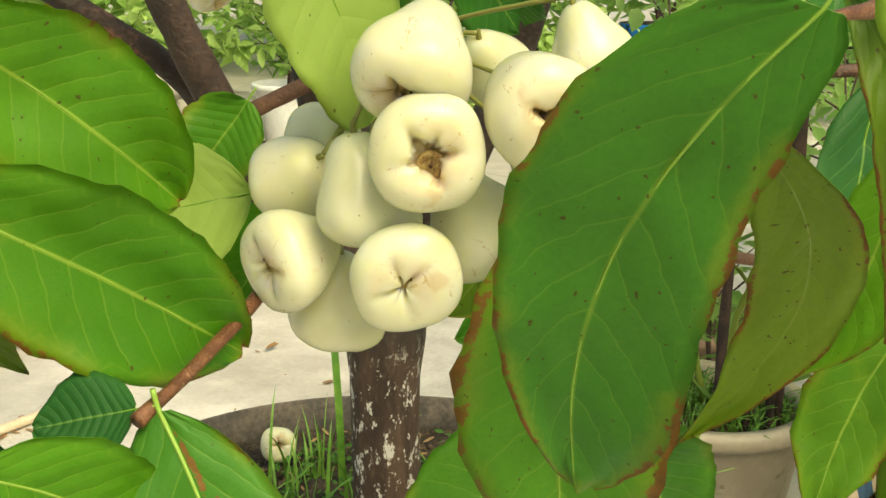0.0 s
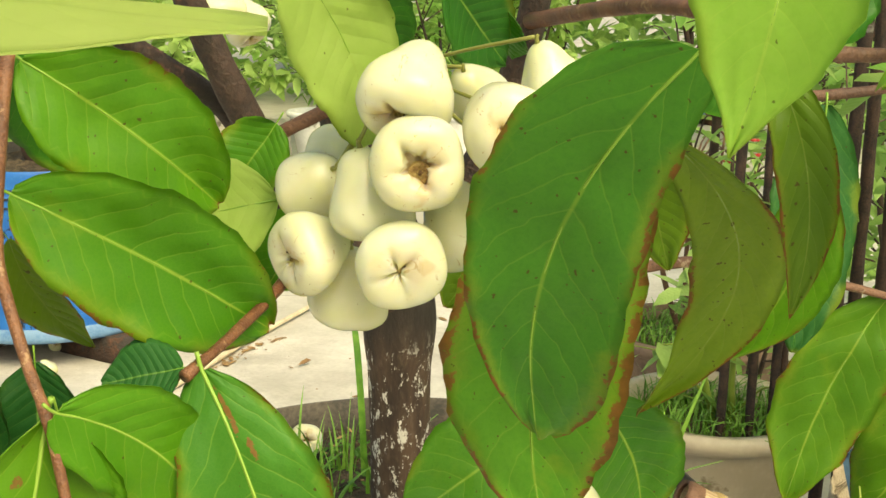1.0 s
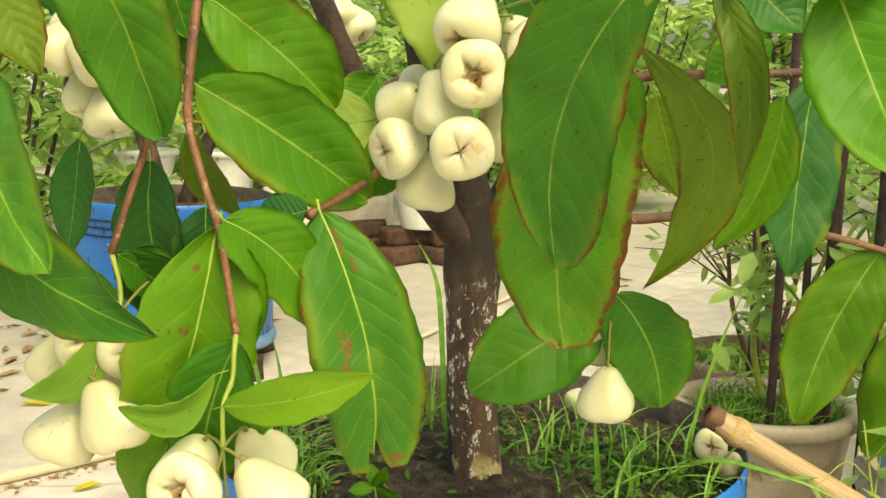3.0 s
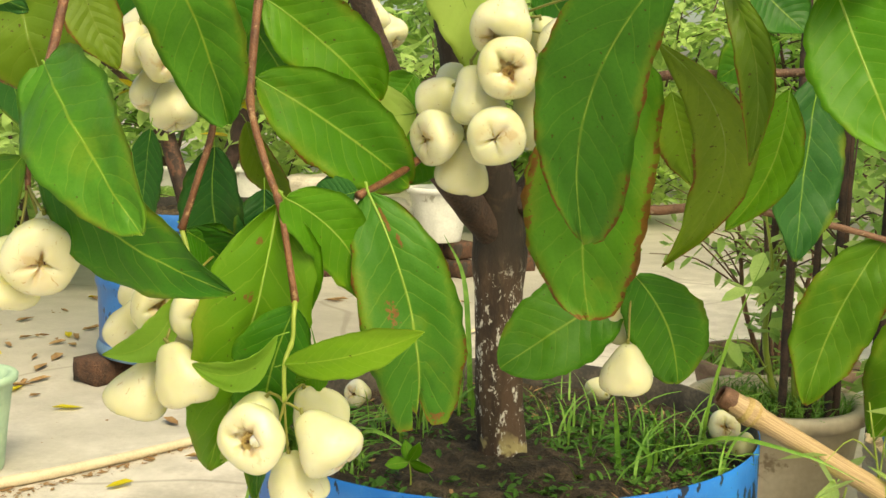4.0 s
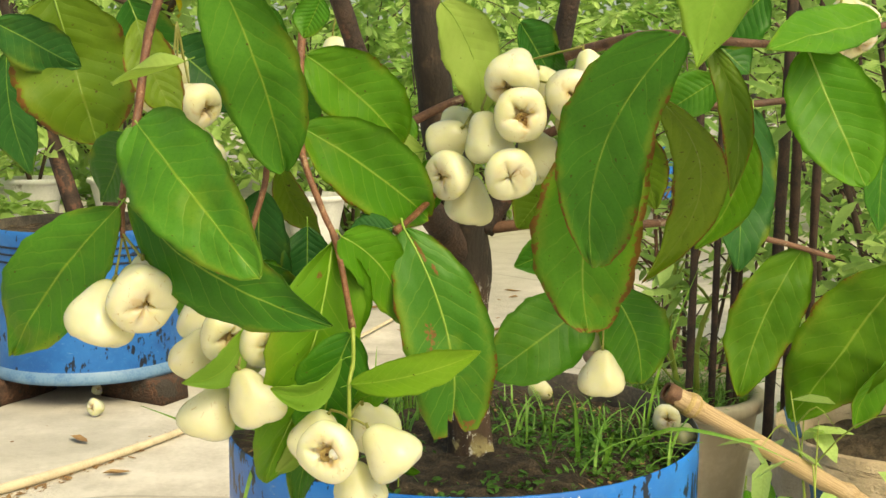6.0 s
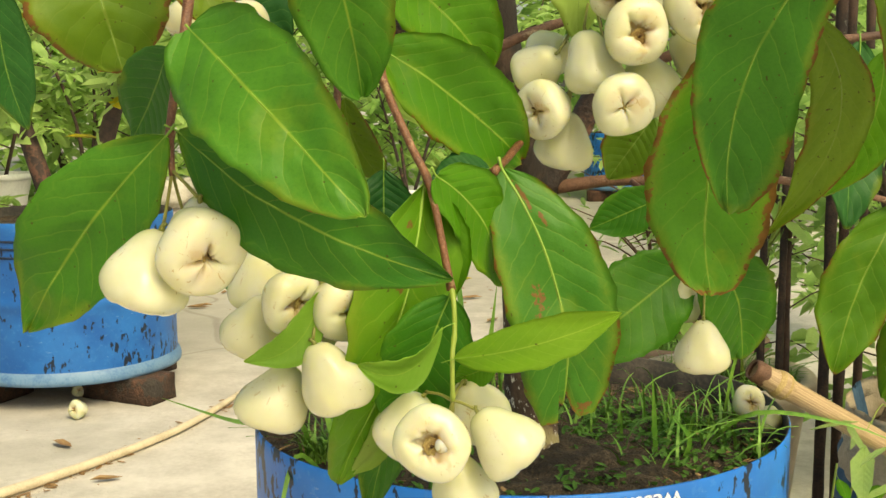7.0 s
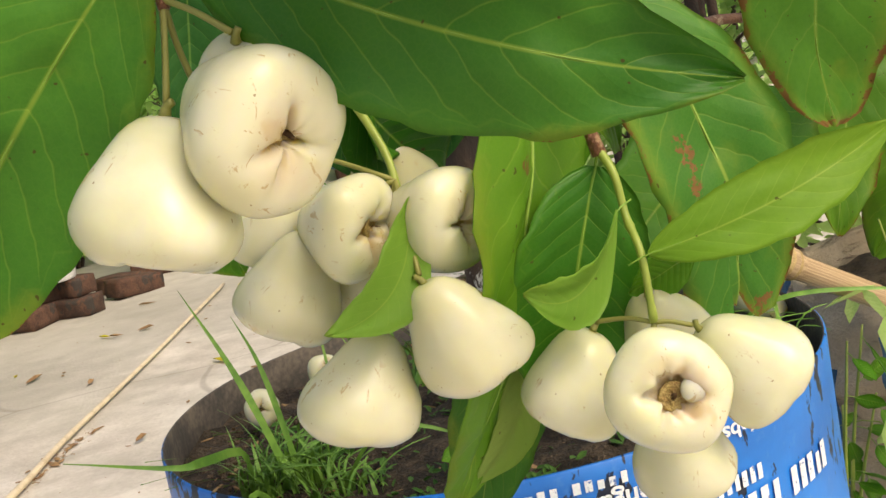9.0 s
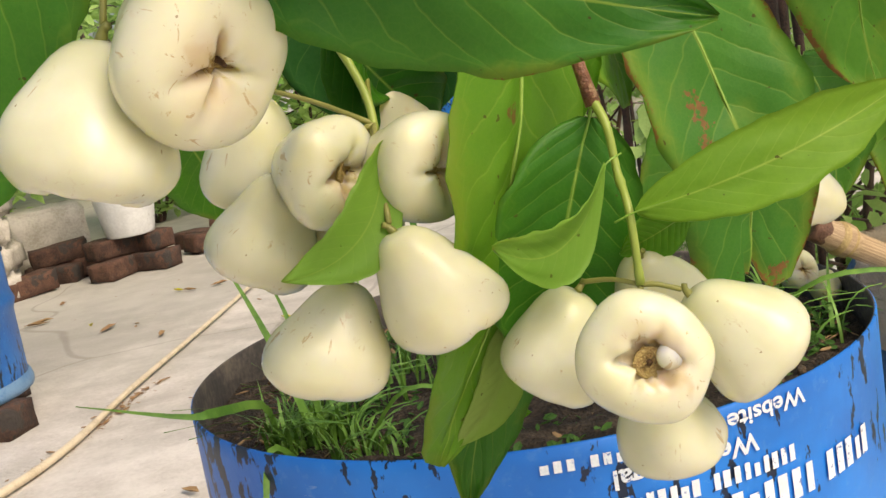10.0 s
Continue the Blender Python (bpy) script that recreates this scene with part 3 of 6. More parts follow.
def wax_apple(at, toward, size=0.045, tall=1.0, neck=1.0, seed=0, gape=1.0, group="", label="", stalk=0.003, calyx=True, skin=None):
    """A bell-shaped fruit whose calyx end points toward: body with four folded lips, calyx threads and stalk."""
    rng = random.Random(seed * 31 + 7)
    z = -Vector(toward).normalized()
    gape *= 1.35
    ob = new("wax_apple")
    q = z.to_track_quat("Z", "Y")
    spin = rng.uniform(0, 6.28)
    ob.matrix_world = Matrix.Translation(at) @ q.to_matrix().to_4x4() @ Matrix.Rotation(spin, 4, "Z")
    tagged(ob, label or "creamy white bell-shaped wax apple hanging on the tree", "fruit", group)
    seg = 72
    bm = bmesh.new()
    uvl = bm.loops.layers.uv.new("UVMap")
    off = Vector((rng.uniform(-9, 9), rng.uniform(-9, 9), rng.uniform(-9, 9)))
    squash = rng.uniform(0.92, 1.04)
    folds = [math.pi / 4 + math.pi / 2 * m + rng.uniform(-0.38, 0.38) for m in range(4)]
    depth = [rng.uniform(0.3, 1.05) * (0.45, 0.9, 0.25, 0.7)[(m + seed) % 4] for m in range(4)]
    reach = [rng.choice((0.8, 1.2, 1.6, 2.2, 3.4)) for _ in range(4)]
    puff = [rng.uniform(0.7, 1.3) for _ in range(4)]
    lean = (rng.uniform(-0.11, 0.11), rng.uniform(-0.11, 0.11))
    shut = min(max(1.35 - gape, 0.0), 0.55)
    rings, marks = [], []
    count = len(FRUIT_PROFILE)
    for k, (r, h) in enumerate(FRUIT_PROFILE):
        if h > 0 and k < 9:
            r *= 1 + (neck - 1) * (h / 0.5) ** 0.7
        curl = min(max((k - 17) / 3.0, 0.0), 1.0) if k < count - 2 else 0.0
        ring, mark = [], []
        for j in range(1 if r < 1e-6 else seg):
            a = 2 * math.pi * j / seg
            crease, pull, lobe, swell = 0.0, 0.0, 1.0, 0.0
            narrow = min(0.32, max(0.11, 0.045 / max(r, 0.05)))
            for m, fa in enumerate(folds):
                d = (a - fa + math.pi) % (2 * math.pi) - math.pi
                g = depth[m] * math.exp(-((d / narrow) ** 2))
                crease = max(crease, g)
                pull = max(pull, g * min(max(1 - (19.5 - k) / reach[m], 0.0), 1.0))
                lobe *= 1 - 0.9 * math.exp(-((d / 0.22) ** 2))
                dd = (a - fa) % (2 * math.pi)
                if dd < (folds[(m + 1) % 4] - fa) % (2 * math.pi):
                    swell = puff[m]
            rr = r * max(0.10, 1 - 0.60 * curl * swell / gape * (lobe + (1 - lobe) * shut)) + 0.026 * curl * crease
            hh = h - 0.046 * lobe * swell * max(0.0, 1 - abs(k - 18.5) / 3.5)
            hh += (0.040 if k < 22 else 0.015) * pull * (1 if k < count - 3 else 0)
            rr *= 1 + 0.42 * curl * noise.noise((math.cos(a) * 2.6, math.sin(a) * 2.6, k * 0.45 + seed))
            rr *= 1 + 0.030 * math.cos(4 * (a - folds[0]) + math.pi) * min(k / 12, 1)
            p = Vector((rr * math.cos(a), rr * squash * math.sin(a), hh * tall))
            w = 1 + 0.085 * noise.noise(p * 1.7 + off) + 0.035 * noise.noise(p * 3.6 - off)
            p = Vector((p.x * w + lean[0] * (0.5 - hh), p.y * w + lean[1] * (0.5 - hh), p.z * (1 + 0.06 * noise.noise(p * 2 - off))))
            ring.append(bm.verts.new(p * size))
            mark.append(min(pull * max(0.0, 1 - abs(k - 20.5) / 4.0), 1.0))
        rings.append(ring)
        marks.append(mark)
    for k, (a, b) in enumerate(zip(rings, rings[1:])):
        for j in range(seg):
            i = (j + 1) % seg
            if len(a) == 1:
                f, ks = bm.faces.new((a[0], b[i], b[j])), ((k, 0), (k + 1, i), (k + 1, j))
            elif len(b) == 1:
                f, ks = bm.faces.new((a[j], a[i], b[0])), ((k, j), (k, i), (k + 1, 0))
            else:
                f, ks = bm.faces.new((a[j], a[i], b[i], b[j])), ((k, j), (k, i), (k + 1, i), (k + 1, j))
            for loop, (kk, jj) in zip(f.loops, ks):
                loop[uvl].uv = (marks[kk][jj], kk / (count - 1))
    bmesh.ops.recalc_face_normals(bm, faces=bm.faces)
    part("body", bm, skin or FRUIT, ob)
    if calyx:
        bm = bmesh.new()
        for m in range(34):
            a = rng.uniform(0, 6.28)
            r0 = rng.uniform(0.03, 0.12)
            lo = Vector((r0 * math.cos(a), r0 * math.sin(a), -0.33 * tall))
            hi = lo + Vector((rng.uniform(-0.05, 0.05), rng.uniform(-0.05, 0.05), -rng.uniform(0.02, 0.05)))
            tube(bm, [lo * size, (lo + hi) * 0.5 * size, hi * size], [0.011 * size, 0.009 * size, 0.004 * size], n=3, seg=4)
        lathe(bm, [(0.0, -0.334 * tall * size), (0.07 * size, -0.342 * tall * size), (0.11 * size, -0.362 * tall * size), (0.12 * size, -0.338 * tall * size), (0.0, -0.330 * tall * size)], 16)
        cal = part("calyx", bm, CALYX, ob, "dried brown calyx threads")
        bm = bmesh.new()
        tube(bm, [(0, 0, -0.33 * size * tall), (0.01 * size, 0, -0.37 * size * tall), (0.02 * size, 0.01 * size, -0.42 * size * tall)], [0.028 * size, 0.02 * size, 0.012 * size], n=5, seg=7)
        part("style", bm, STYLE, cal)
        if gape > 2.2:
            side = max(range(4), key=lambda m: (q @ Vector((math.cos(spin + folds[m] + 0.78), math.sin(spin + folds[m] + 0.78), 0))).x)
            a = folds[side] + math.pi / 4
            bm = bmesh.new()
            flesh = bm.loops.layers.uv.new("UVMap")
            turn = Matrix.Rotation(a, 4, "Z") @ Matrix.Translation((0.150 * size, 0, -0.400 * tall * size)) @ Matrix.Rotation(-0.35, 4, "Y")
            bmesh.ops.create_uvsphere(bm, u_segments=18, v_segments=12, radius=1.0, matrix=turn @ Matrix.Diagonal((0.105 * size, 0.105 * size, 0.085 * size, 1)))
            for f in bm.faces:
                for loop in f.loops:
                    loop[flesh].uv = (0.0, 0.62)
            part("sepal", bm, skin or FRUIT, ob)
    bm = bmesh.new()
    tube(bm, [(0, 0, 0.47 * tall * size), (0.02 * size, 0, 0.5 * tall * size + stalk * 0.5), (0.05 * size, 0.02 * size, 0.5 * tall * size + stalk)], [0.040 * size, 0.028 * size, 0.026 * size], n=6, seg=7)
    part("stalk", bm, FRUIT_STALK, ob)
    top = Vector(at) + z * (0.5 * tall * size + stalk * 0.8)
    return ob, top


# ---------------------------------------------------------------- setting
bm = bmesh.new()
R = 90
cells = [-R, -30, -12, -6, -3, -2, -1.5, -1, -0.5, 0, 0.5, 1, 1.5, 2, 3, 4, 5, 6, 8, 12, 30, R]
verts = [[bm.verts.new((x, y, 0.012 * noise.noise((x * 0.7, y * 0.7, 0)) if abs(x) < 20 and abs(y) < 20 else 0.0)) for x in cells] for y in cells]
for i in range(len(cells) - 1):
    for j in range(len(cells) - 1):
        bm.faces.new((verts[i][j], verts[i][j + 1], verts[i + 1][j + 1], verts[i + 1][j]))
ground = new("ground", mesh_of("ground", bm, CONCRETE))
ground.location = (0, 0, GROUND)
tagged(ground, "pale worn concrete yard with cracks and damp stains", "ground", kind="structure")


def drum(at, radius, height, label, soil_depth=0.03, fill=True, mat=BLUE, group="", wobble=0.01, plastic=False):
    """A cut-down steel drum: wall with rolled hoop, bottom chime and soil."""
    ob = empty("drum", at, label, "drum", group)
    bm = bmesh.new()
    r, t = radius, 0.003
    prof = [(r - t, 0.01), (r * 1.012, 0.0), (r * 1.02, 0.008), (r * 1.012, 0.018), (r, 0.022)]
    prof += [(r + (0.008 * math.exp(-(((z - 0.5) / 0.035) ** 2))), z * height) for z in (0.1, 0.2, 0.3, 0.38, 0.44, 0.47, 0.5, 0.53, 0.56, 0.62, 0.7, 0.8, 0.9, 0.96)]
    prof += [(r, height - 0.0015), (r - t * 0.5, height), (r - t, height - 0.0015), (r - t, height * 0.9), (r - t, height * 0.75), (r - t, height * 0.5), (r - t, 0.012)]
    n_out = len(prof) - 6
    lathe(bm, prof, 96, wobble=wobble, mat_at=lambda k: 0 if k < n_out else 1)
    wall = part("wall", bm, [mat, INNER], ob)
    bm = bmesh.new()
    lathe(bm, [(r + 0.001, 0.0), (r * 1.03, 0.002), (r * 1.036, 0.012), (r * 1.022, 0.026), (r + 0.001, 0.034)], 96, wobble=wobble)
    part("chime", bm, CHIME, ob, "worn pale blue bottom rim")
    bm = bmesh.new()
    lathe(bm, [(0.0, 0.006), (r - t, 0.006), (r - t, 0.012), (0.0, 0.012)], 48)
    part("bottom", bm, INNER, ob)
    return ob, wall


def soil_bed(parent, radius, z, swell=0.02, rough=0.012, centre=(0.0, 0.0)):
    bm = bmesh.new()
    rings = [[bm.verts.new((0, 0, z + swell))]]
    for k in range(1, 25):
        rr = radius * k / 24
        rings.append([])
        for j in range(72):
            a = 2 * math.pi * j / 72
            x, y = rr * math.cos(a), rr * math.sin(a)
            m = math.exp(-(((x - centre[0]) ** 2 + (y - centre[1]) ** 2) / 0.02))
            h = z + swell * m + rough * noise.noise((x * 22, y * 22, 1)) + rough * 0.7 * noise.noise((x * 60, y * 60, 2))
            rings[-1].append(bm.verts.new((x, y, h)))
    for k, (a, b) in enumerate(zip(rings, rings[1:])):
        for j in range(72):
            i = (j + 1) % 72
            bm.faces.new((a[0], b[j], b[i]) if len(a) == 1 else (a[j], b[j], b[i], a[i]))
    return part("soil", bm, SOIL, parent, "dark crumbly potting soil")


def brick(at, size=(0.23, 0.11, 0.07), turn=0.0, seed=0, tilt=0.0):
    bm = bmesh.new()
    bmesh.ops.create_cube(bm, size=1)
    bmesh.ops.scale(bm, vec=size, verts=bm.verts)
    bmesh.ops.subdivide_edges(bm, edges=bm.edges, cuts=3, use_grid_fill=True)
    off = Vector((seed * 3.7, seed * 1.3, 0))
    for v in bm.verts:
        w = noise.noise_vector(v.co * 22 + off) * 0.006
        v.co += w
        k = [abs(v.co[i]) > size[i] * 0.45 for i in range(3)]
        if sum(k) >= 2:
            v.co *= 0.975
    ob = new("brick", mesh_of("brick", bm, BRICK))
    ob.matrix_world = pose(*at, 0, tilt, turn)
    return tagged(ob, "weathered red brick propping up a container", "brick", "bricks under containers")


# ---------------------------------------------------------------- the blue drum with the tree
DX, DY, RIM = -0.036, 0.884, 0.540
main_drum, main_wall = drum((DX, DY, GROUND + 0.07), 0.291, RIM - GROUND - 0.07, "bright blue cut-down steel drum with white print and tar spots", wobble=0.006)
soil_bed(main_drum, 0.286, RIM - GROUND - 0.07 - 0.036, swell=0.018, centre=(0.005, -0.07))
for i, (a, r) in enumerate(((20, 0.2), (95, 0.19), (165, 0.2), (235, 0.2), (310, 0.19))):
    brick((DX + r * math.cos(radians(a)), DY + r * math.sin(radians(a)), GROUND + 0.035), turn=a + 90, seed=i)


def on_drum(ang, z, lift):
    a = radians(ang)
    r = 0.291 * 1.0 + lift
    return Vector((r * math.sin(a), -r * math.cos(a), z))


def print_line(text, right, z_mid, size, wide):
    """White lettering bent round the drum, head down (the drum stands upside down); right: the angle of its first letter."""
    cu = bpy.data.curves.new("print", "FONT")
    cu.body, cu.size, cu.offset = text, size, size * 0.022
    ob = bpy.data.objects.new("print", cu)
    scene.collection.objects.link(ob)
    dg = bpy.context.evaluated_depsgraph_get()
    dg.update()
    me = bpy.data.meshes.new_from_object(ob.evaluated_get(dg))
    bpy.data.objects.remove(ob)
    bm = bmesh.new()
    bm.from_mesh(me)
    bmesh.ops.triangulate(bm, faces=bm.faces)
    bmesh.ops.subdivide_edges(bm, edges=[e for e in bm.edges if e.calc_length() > size * 0.25], cuts=1)
    span = max(v.co.x for v in bm.verts) or 1
    for v in bm.verts:
        x, y = v.co.x / span, v.co.y
        v.co = on_drum(right - wide * x, z_mid - (y - size * 0.35) - (GROUND + 0.07), 0.0016)
    p = part("lettering", bm, WHITE_PRINT, main_wall, "white printed words, upside down", smooth=False)
    return p


def print_bars(right, left, z_mid, tall, words):
    """Words that are not lettered: one plain upright bar for each of their letters."""
    rng = random.Random(len(words) * 17 + sum(words))
    total = sum(words) + 0.9 * (len(words) - 1)
    step = (right - left) / total
    a = right
    for w in words:
        bm = bmesh.new()
        for letter in range(w):
            wide, drop = step * rng.uniform(0.52, 0.70), rng.choice((0.0, 0.0, 0.22)) * tall
            n = 3
            lo = [bm.verts.new(on_drum(a - wide * k / n, z_mid - tall / 2 - (GROUND + 0.07), 0.0014)) for k in range(n + 1)]
            hi = [bm.verts.new(on_drum(a - wide * k / n, z_mid + tall / 2 - drop - (GROUND + 0.07), 0.0014)) for k in range(n + 1)]
            for k in range(n):
                bm.faces.new((lo[k], hi[k], hi[k + 1], lo[k + 1]))
            a -= step
        part("print_bar", bm, WHITE_PRINT, main_wall, "row of plain white printed bars", smooth=False)
        a -= step * 0.9


print_line("Website :", 23.6, 0.5285, 0.0165, 15.4)
print_bars(6.8, -15.5, 0.5265, 0.0080, (4, 5, 3))
print_line("West Bengal", 14.4, 0.5105, 0.0185, 20.5)
print_bars(20.5, -6.0, 0.4925, 0.0115, (9, 7))
print_bars(38.5, 6.0, 0.4700, 0.021, (5, 7))

# ---------------------------------------------------------------- the tree
tree = empty("wax_apple_tree", (-0.031, 0.812, 0.52), "young wax apple tree with leathery green leaves growing in a drum", "tree")
tree_inv = Matrix.Translation((0.031, -0.812, -0.52))


def limb(name, points, radii, mat, n=20, seg=10, rough=0.12, knots=(), label=""):
    bm = bmesh.new()
    tube(bm, [tree_inv @ Vector(p) for p in points], radii, n, seg, rough, knots)
    return part(name, bm, mat, tree, label)


def tleaf(base, tip, width, mat, **kw):
    return leaf(tree, tuple(tree_inv @ Vector(base)), tuple(tree_inv @ Vector(tip)), width, mat, **kw)


limb("trunk", [(-0.030, 0.812, 0.49), (-0.031, 0.812, 0.53), (-0.034, 0.808, 0.62), (-0.036, 0.806, 0.70), (-0.037, 0.803, 0.76), (-0.046, 0.785, 0.82), (-0.068, 0.735, 0.91), (-0.080, 0.705, 0.99), (-0.092, 0.69, 1.12)],
     [0.032, 0.0275, 0.0255, 0.025, 0.028, 0.026, 0.0215, 0.018, 0.016], TRUNK, n=48, seg=20, rough=0.10, knots=((0.44, 0.10, 0.05),), label="brown bark with patches of white lime wash")
limb("limb", [(-0.036, 0.800, 0.755), (-0.062, 0.770, 0.79), (-0.112, 0.690, 0.868), (-0.128, 0.655, 0.92), (-0.150, 0.630, 0.98), (-0.175, 0.60, 1.06), (-0.20, 0.58, 1.15)],
     [0.020, 0.0170, 0.0130, 0.0112, 0.0100, 0.0092, 0.008], DARK_BARK, n=36, seg=14, rough=0.16, knots=((0.42, 0.2, 0.03),))
limb("limb", [(-0.020, 0.800, 0.79), (0.004, 0.797, 0.83), (0.035, 0.78, 0.90), (0.06, 0.75, 0.98), (0.075, 0.72, 1.08)], [0.016, 0.014, 0.012, 0.011, 0.010], DARK_BARK, rough=0.15)
limb("branch", [(-0.115, 0.685, 0.88), (-0.15, 0.67, 0.93), (-0.20, 0.64, 0.97), (-0.27, 0.60, 1.02)], [0.009, 0.008, 0.007, 0.006], DARK_BARK)
limb("branch", [(-0.12, 0.665, 0.905), (-0.06, 0.655, 0.935), (0.0, 0.66, 0.955)], [0.005, 0.0045, 0.004], TWIG)
limb("branch", [(-0.02, 0.80, 0.79), (0.05, 0.775, 0.80), (0.12, 0.765, 0.795), (0.19, 0.785, 0.80), (0.256, 0.80, 0.79), (0.33, 0.815, 0.775), (0.40, 0.82, 0.755)],
     [0.0075, 0.0055, 0.005, 0.0045, 0.004, 0.0035, 0.003], TWIG)
limb("branch", [(0.03, 0.785, 0.89), (0.111, 0.735, 0.927), (0.19, 0.735, 0.932), (0.274, 0.738, 0.936), (0.34, 0.74, 0.945)], [0.006, 0.005, 0.0045, 0.004, 0.0035], TWIG)
limb("branch", [(-0.175, 0.60, 1.06), (-0.185, 0.50, 1.09), (-0.178, 0.435, 1.05), (-0.182, 0.405, 0.985), (-0.181, 0.377, 0.920), (-0.176, 0.362, 0.893), (-0.160, 0.345, 0.855), (-0.149, 0.337, 0.830), (-0.137, 0.330, 0.768)],
     [0.006, 0.005, 0.0037, 0.0032, 0.0031, 0.0028, 0.0026, 0.0025, 0.0023], RED_TWIG, n=40, knots=((0.58, 0.25, 0.015), (0.86, 0.25, 0.012), (0.995, 0.45, 0.012)))
limb("branch", [(-0.137, 0.330, 0.770), (-0.136, 0.322, 0.760), (-0.136, 0.318, 0.744), (-0.138, 0.306, 0.731), (-0.138, 0.305, 0.705)], [0.0020, 0.0016, 0.0015, 0.0015, 0.0014], STALK, n=30, rough=0.04, knots=((0.56, 0.3, 0.03), (0.98, 0.3, 0.03)), label="young green twig end")
limb("branch", [(-0.06, 0.66, 0.90), (-0.062, 0.56, 0.885), (-0.074, 0.480, 0.860), (-0.090, 0.430, 0.846), (-0.106, 0.388, 0.836)], [0.0045, 0.0038, 0.0032, 0.0028, 0.0025], RED_TWIG, knots=((0.98, 0.4, 0.03),))
limb("branch", [(-0.235, 0.50, 1.05), (-0.216, 0.40, 0.96), (-0.206, 0.370, 0.89), (-0.214, 0.36, 0.85), (-0.225, 0.354, 0.812)], [0.0035, 0.003, 0.0026, 0.0025, 0.0024], RED_TWIG, knots=((0.99, 0.5, 0.02),))
limb("branch", [(-0.27, 0.60, 1.02), (-0.28, 0.45, 1.06), (-0.282, 0.33, 1.0), (-0.284, 0.285, 0.93), (-0.290, 0.268, 0.885), (-0.292, 0.266, 0.868), (-0.291, 0.262, 0.845)], [0.005, 0.0042, 0.0034, 0.0030, 0.0025, 0.0022, 0.0018], RED_TWIG, n=30, knots=((0.83, 0.4, 0.02),))
limb("branch", [(0.06, 0.74, 0.985), (0.12, 0.56, 1.0), (0.16, 0.42, 0.99), (0.128, 0.345, 0.988), (0.103, 0.318, 0.986)], [0.006, 0.005, 0.0042, 0.003, 0.0012], RED_TWIG, n=26, knots=((0.78, 0.3, 0.03),))
limb("branch", [(0.135, 0.36, 0.987), (0.19, 0.37, 0.985), (0.25, 0.40, 0.995), (0.33, 0.45, 1.01)], [0.0035, 0.003, 0.0028, 0.0025], TWIG)
limb("branch", [(0.16, 0.42, 0.99), (0.15, 0.30, 1.02), (0.11, 0.235, 1.03)], [0.003, 0.0026, 0.002], RED_TWIG)
limb("branch", [(-0.178, 0.435, 1.05), (-0.16, 0.25, 1.07), (-0.12, 0.12, 1.04), (-0.085, 0.07, 1.008)], [0.0032, 0.003, 0.0026, 0.002], TWIG)
limb("branch", [(0.06, 0.75, 0.80), (0.085, 0.68, 0.775), (0.097, 0.615, 0.742)], [0.003, 0.0025, 0.0018], TWIG)

limb("branch", [(-0.225, 0.354, 0.812), (-0.219, 0.350, 0.796), (-0.216, 0.345, 0.784), (-0.216, 0.339, 0.772)], [0.0020, 0.0016, 0.0016, 0.0015], STALK, n=16, seg=8, rough=0.0)
# leaves round the big fruit cluster
tleaf((0.103, 0.318, 0.990), (0.055, 0.404, 0.805), 0.073, LEAF_WORN, roll=2, arch=0.03, sway=0.12, fold=0.04, blunt=0.34, skew=0.88, lop=0.40, label="large dark leaf with rust-brown edges")
tleaf((0.092, 0.435, 0.935), (0.061, 0.462, 0.737), 0.094, LEAF_RUSTY, roll=0, sway=0.10, fold=0.06, blunt=0.40, skew=1.08, label="broad green leaf with rusty yellow edges")
tleaf((-0.178, 0.405, 0.975), (-0.102, 0.452, 0.902), 0.066, LEAF_FRESH, roll=-8, arch=0.04, sway=-0.03, fold=0.30, blunt=True)
tleaf((-0.180, 0.388, 0.918), (-0.080, 0.458, 0.838), 0.068, LEAF_FRESH, roll=-10, arch=0.05, sway=-0.02, fold=0.30, blunt=True)
tleaf((-0.236, 0.300, 1.040), (-0.190, 0.351, 0.885), 0.064, LEAF_DEEP, roll=4, arch=0.03, sway=-0.05, fold=0.26, blunt=True, skew=1.05)
tleaf((-0.070, 0.46, 1.022), (-0.033, 0.493, 0.927), 0.058, LEAF_PALE, roll=-22, sway=-0.10, fold=0.12, under=True, blunt=True)
tleaf((-0.085, 0.520, 0.893), (-0.174, 0.50, 0.876), 0.074, LEAF_PALE, roll=15, fold=0.2, under=True)
tleaf((-0.100, 0.604, 0.925), (-0.130, 0.600, 0.880), 0.050, LEAF_FRESH, roll=15, blunt=True)
tleaf((-0.070, 0.56, 0.880), (-0.100, 0.56, 0.832), 0.044, LEAF_BRIGHT, roll=12, blunt=True)
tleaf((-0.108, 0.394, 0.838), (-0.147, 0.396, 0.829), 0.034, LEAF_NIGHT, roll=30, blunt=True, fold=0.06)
tleaf((-0.100, 0.394, 0.838), (-0.058, 0.386, 0.668), 0.073, LEAF_TORN, roll=0, sway=-0.08, arch=0.10, fold=0.08, blunt=True, cut=0.88, torn=1.6, label="leaf with a ragged, torn tip and rusty scars")
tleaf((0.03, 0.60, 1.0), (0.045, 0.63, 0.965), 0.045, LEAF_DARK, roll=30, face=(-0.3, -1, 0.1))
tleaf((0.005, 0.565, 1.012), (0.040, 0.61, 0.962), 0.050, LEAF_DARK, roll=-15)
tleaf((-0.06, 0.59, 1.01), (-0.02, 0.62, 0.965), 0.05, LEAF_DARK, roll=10)
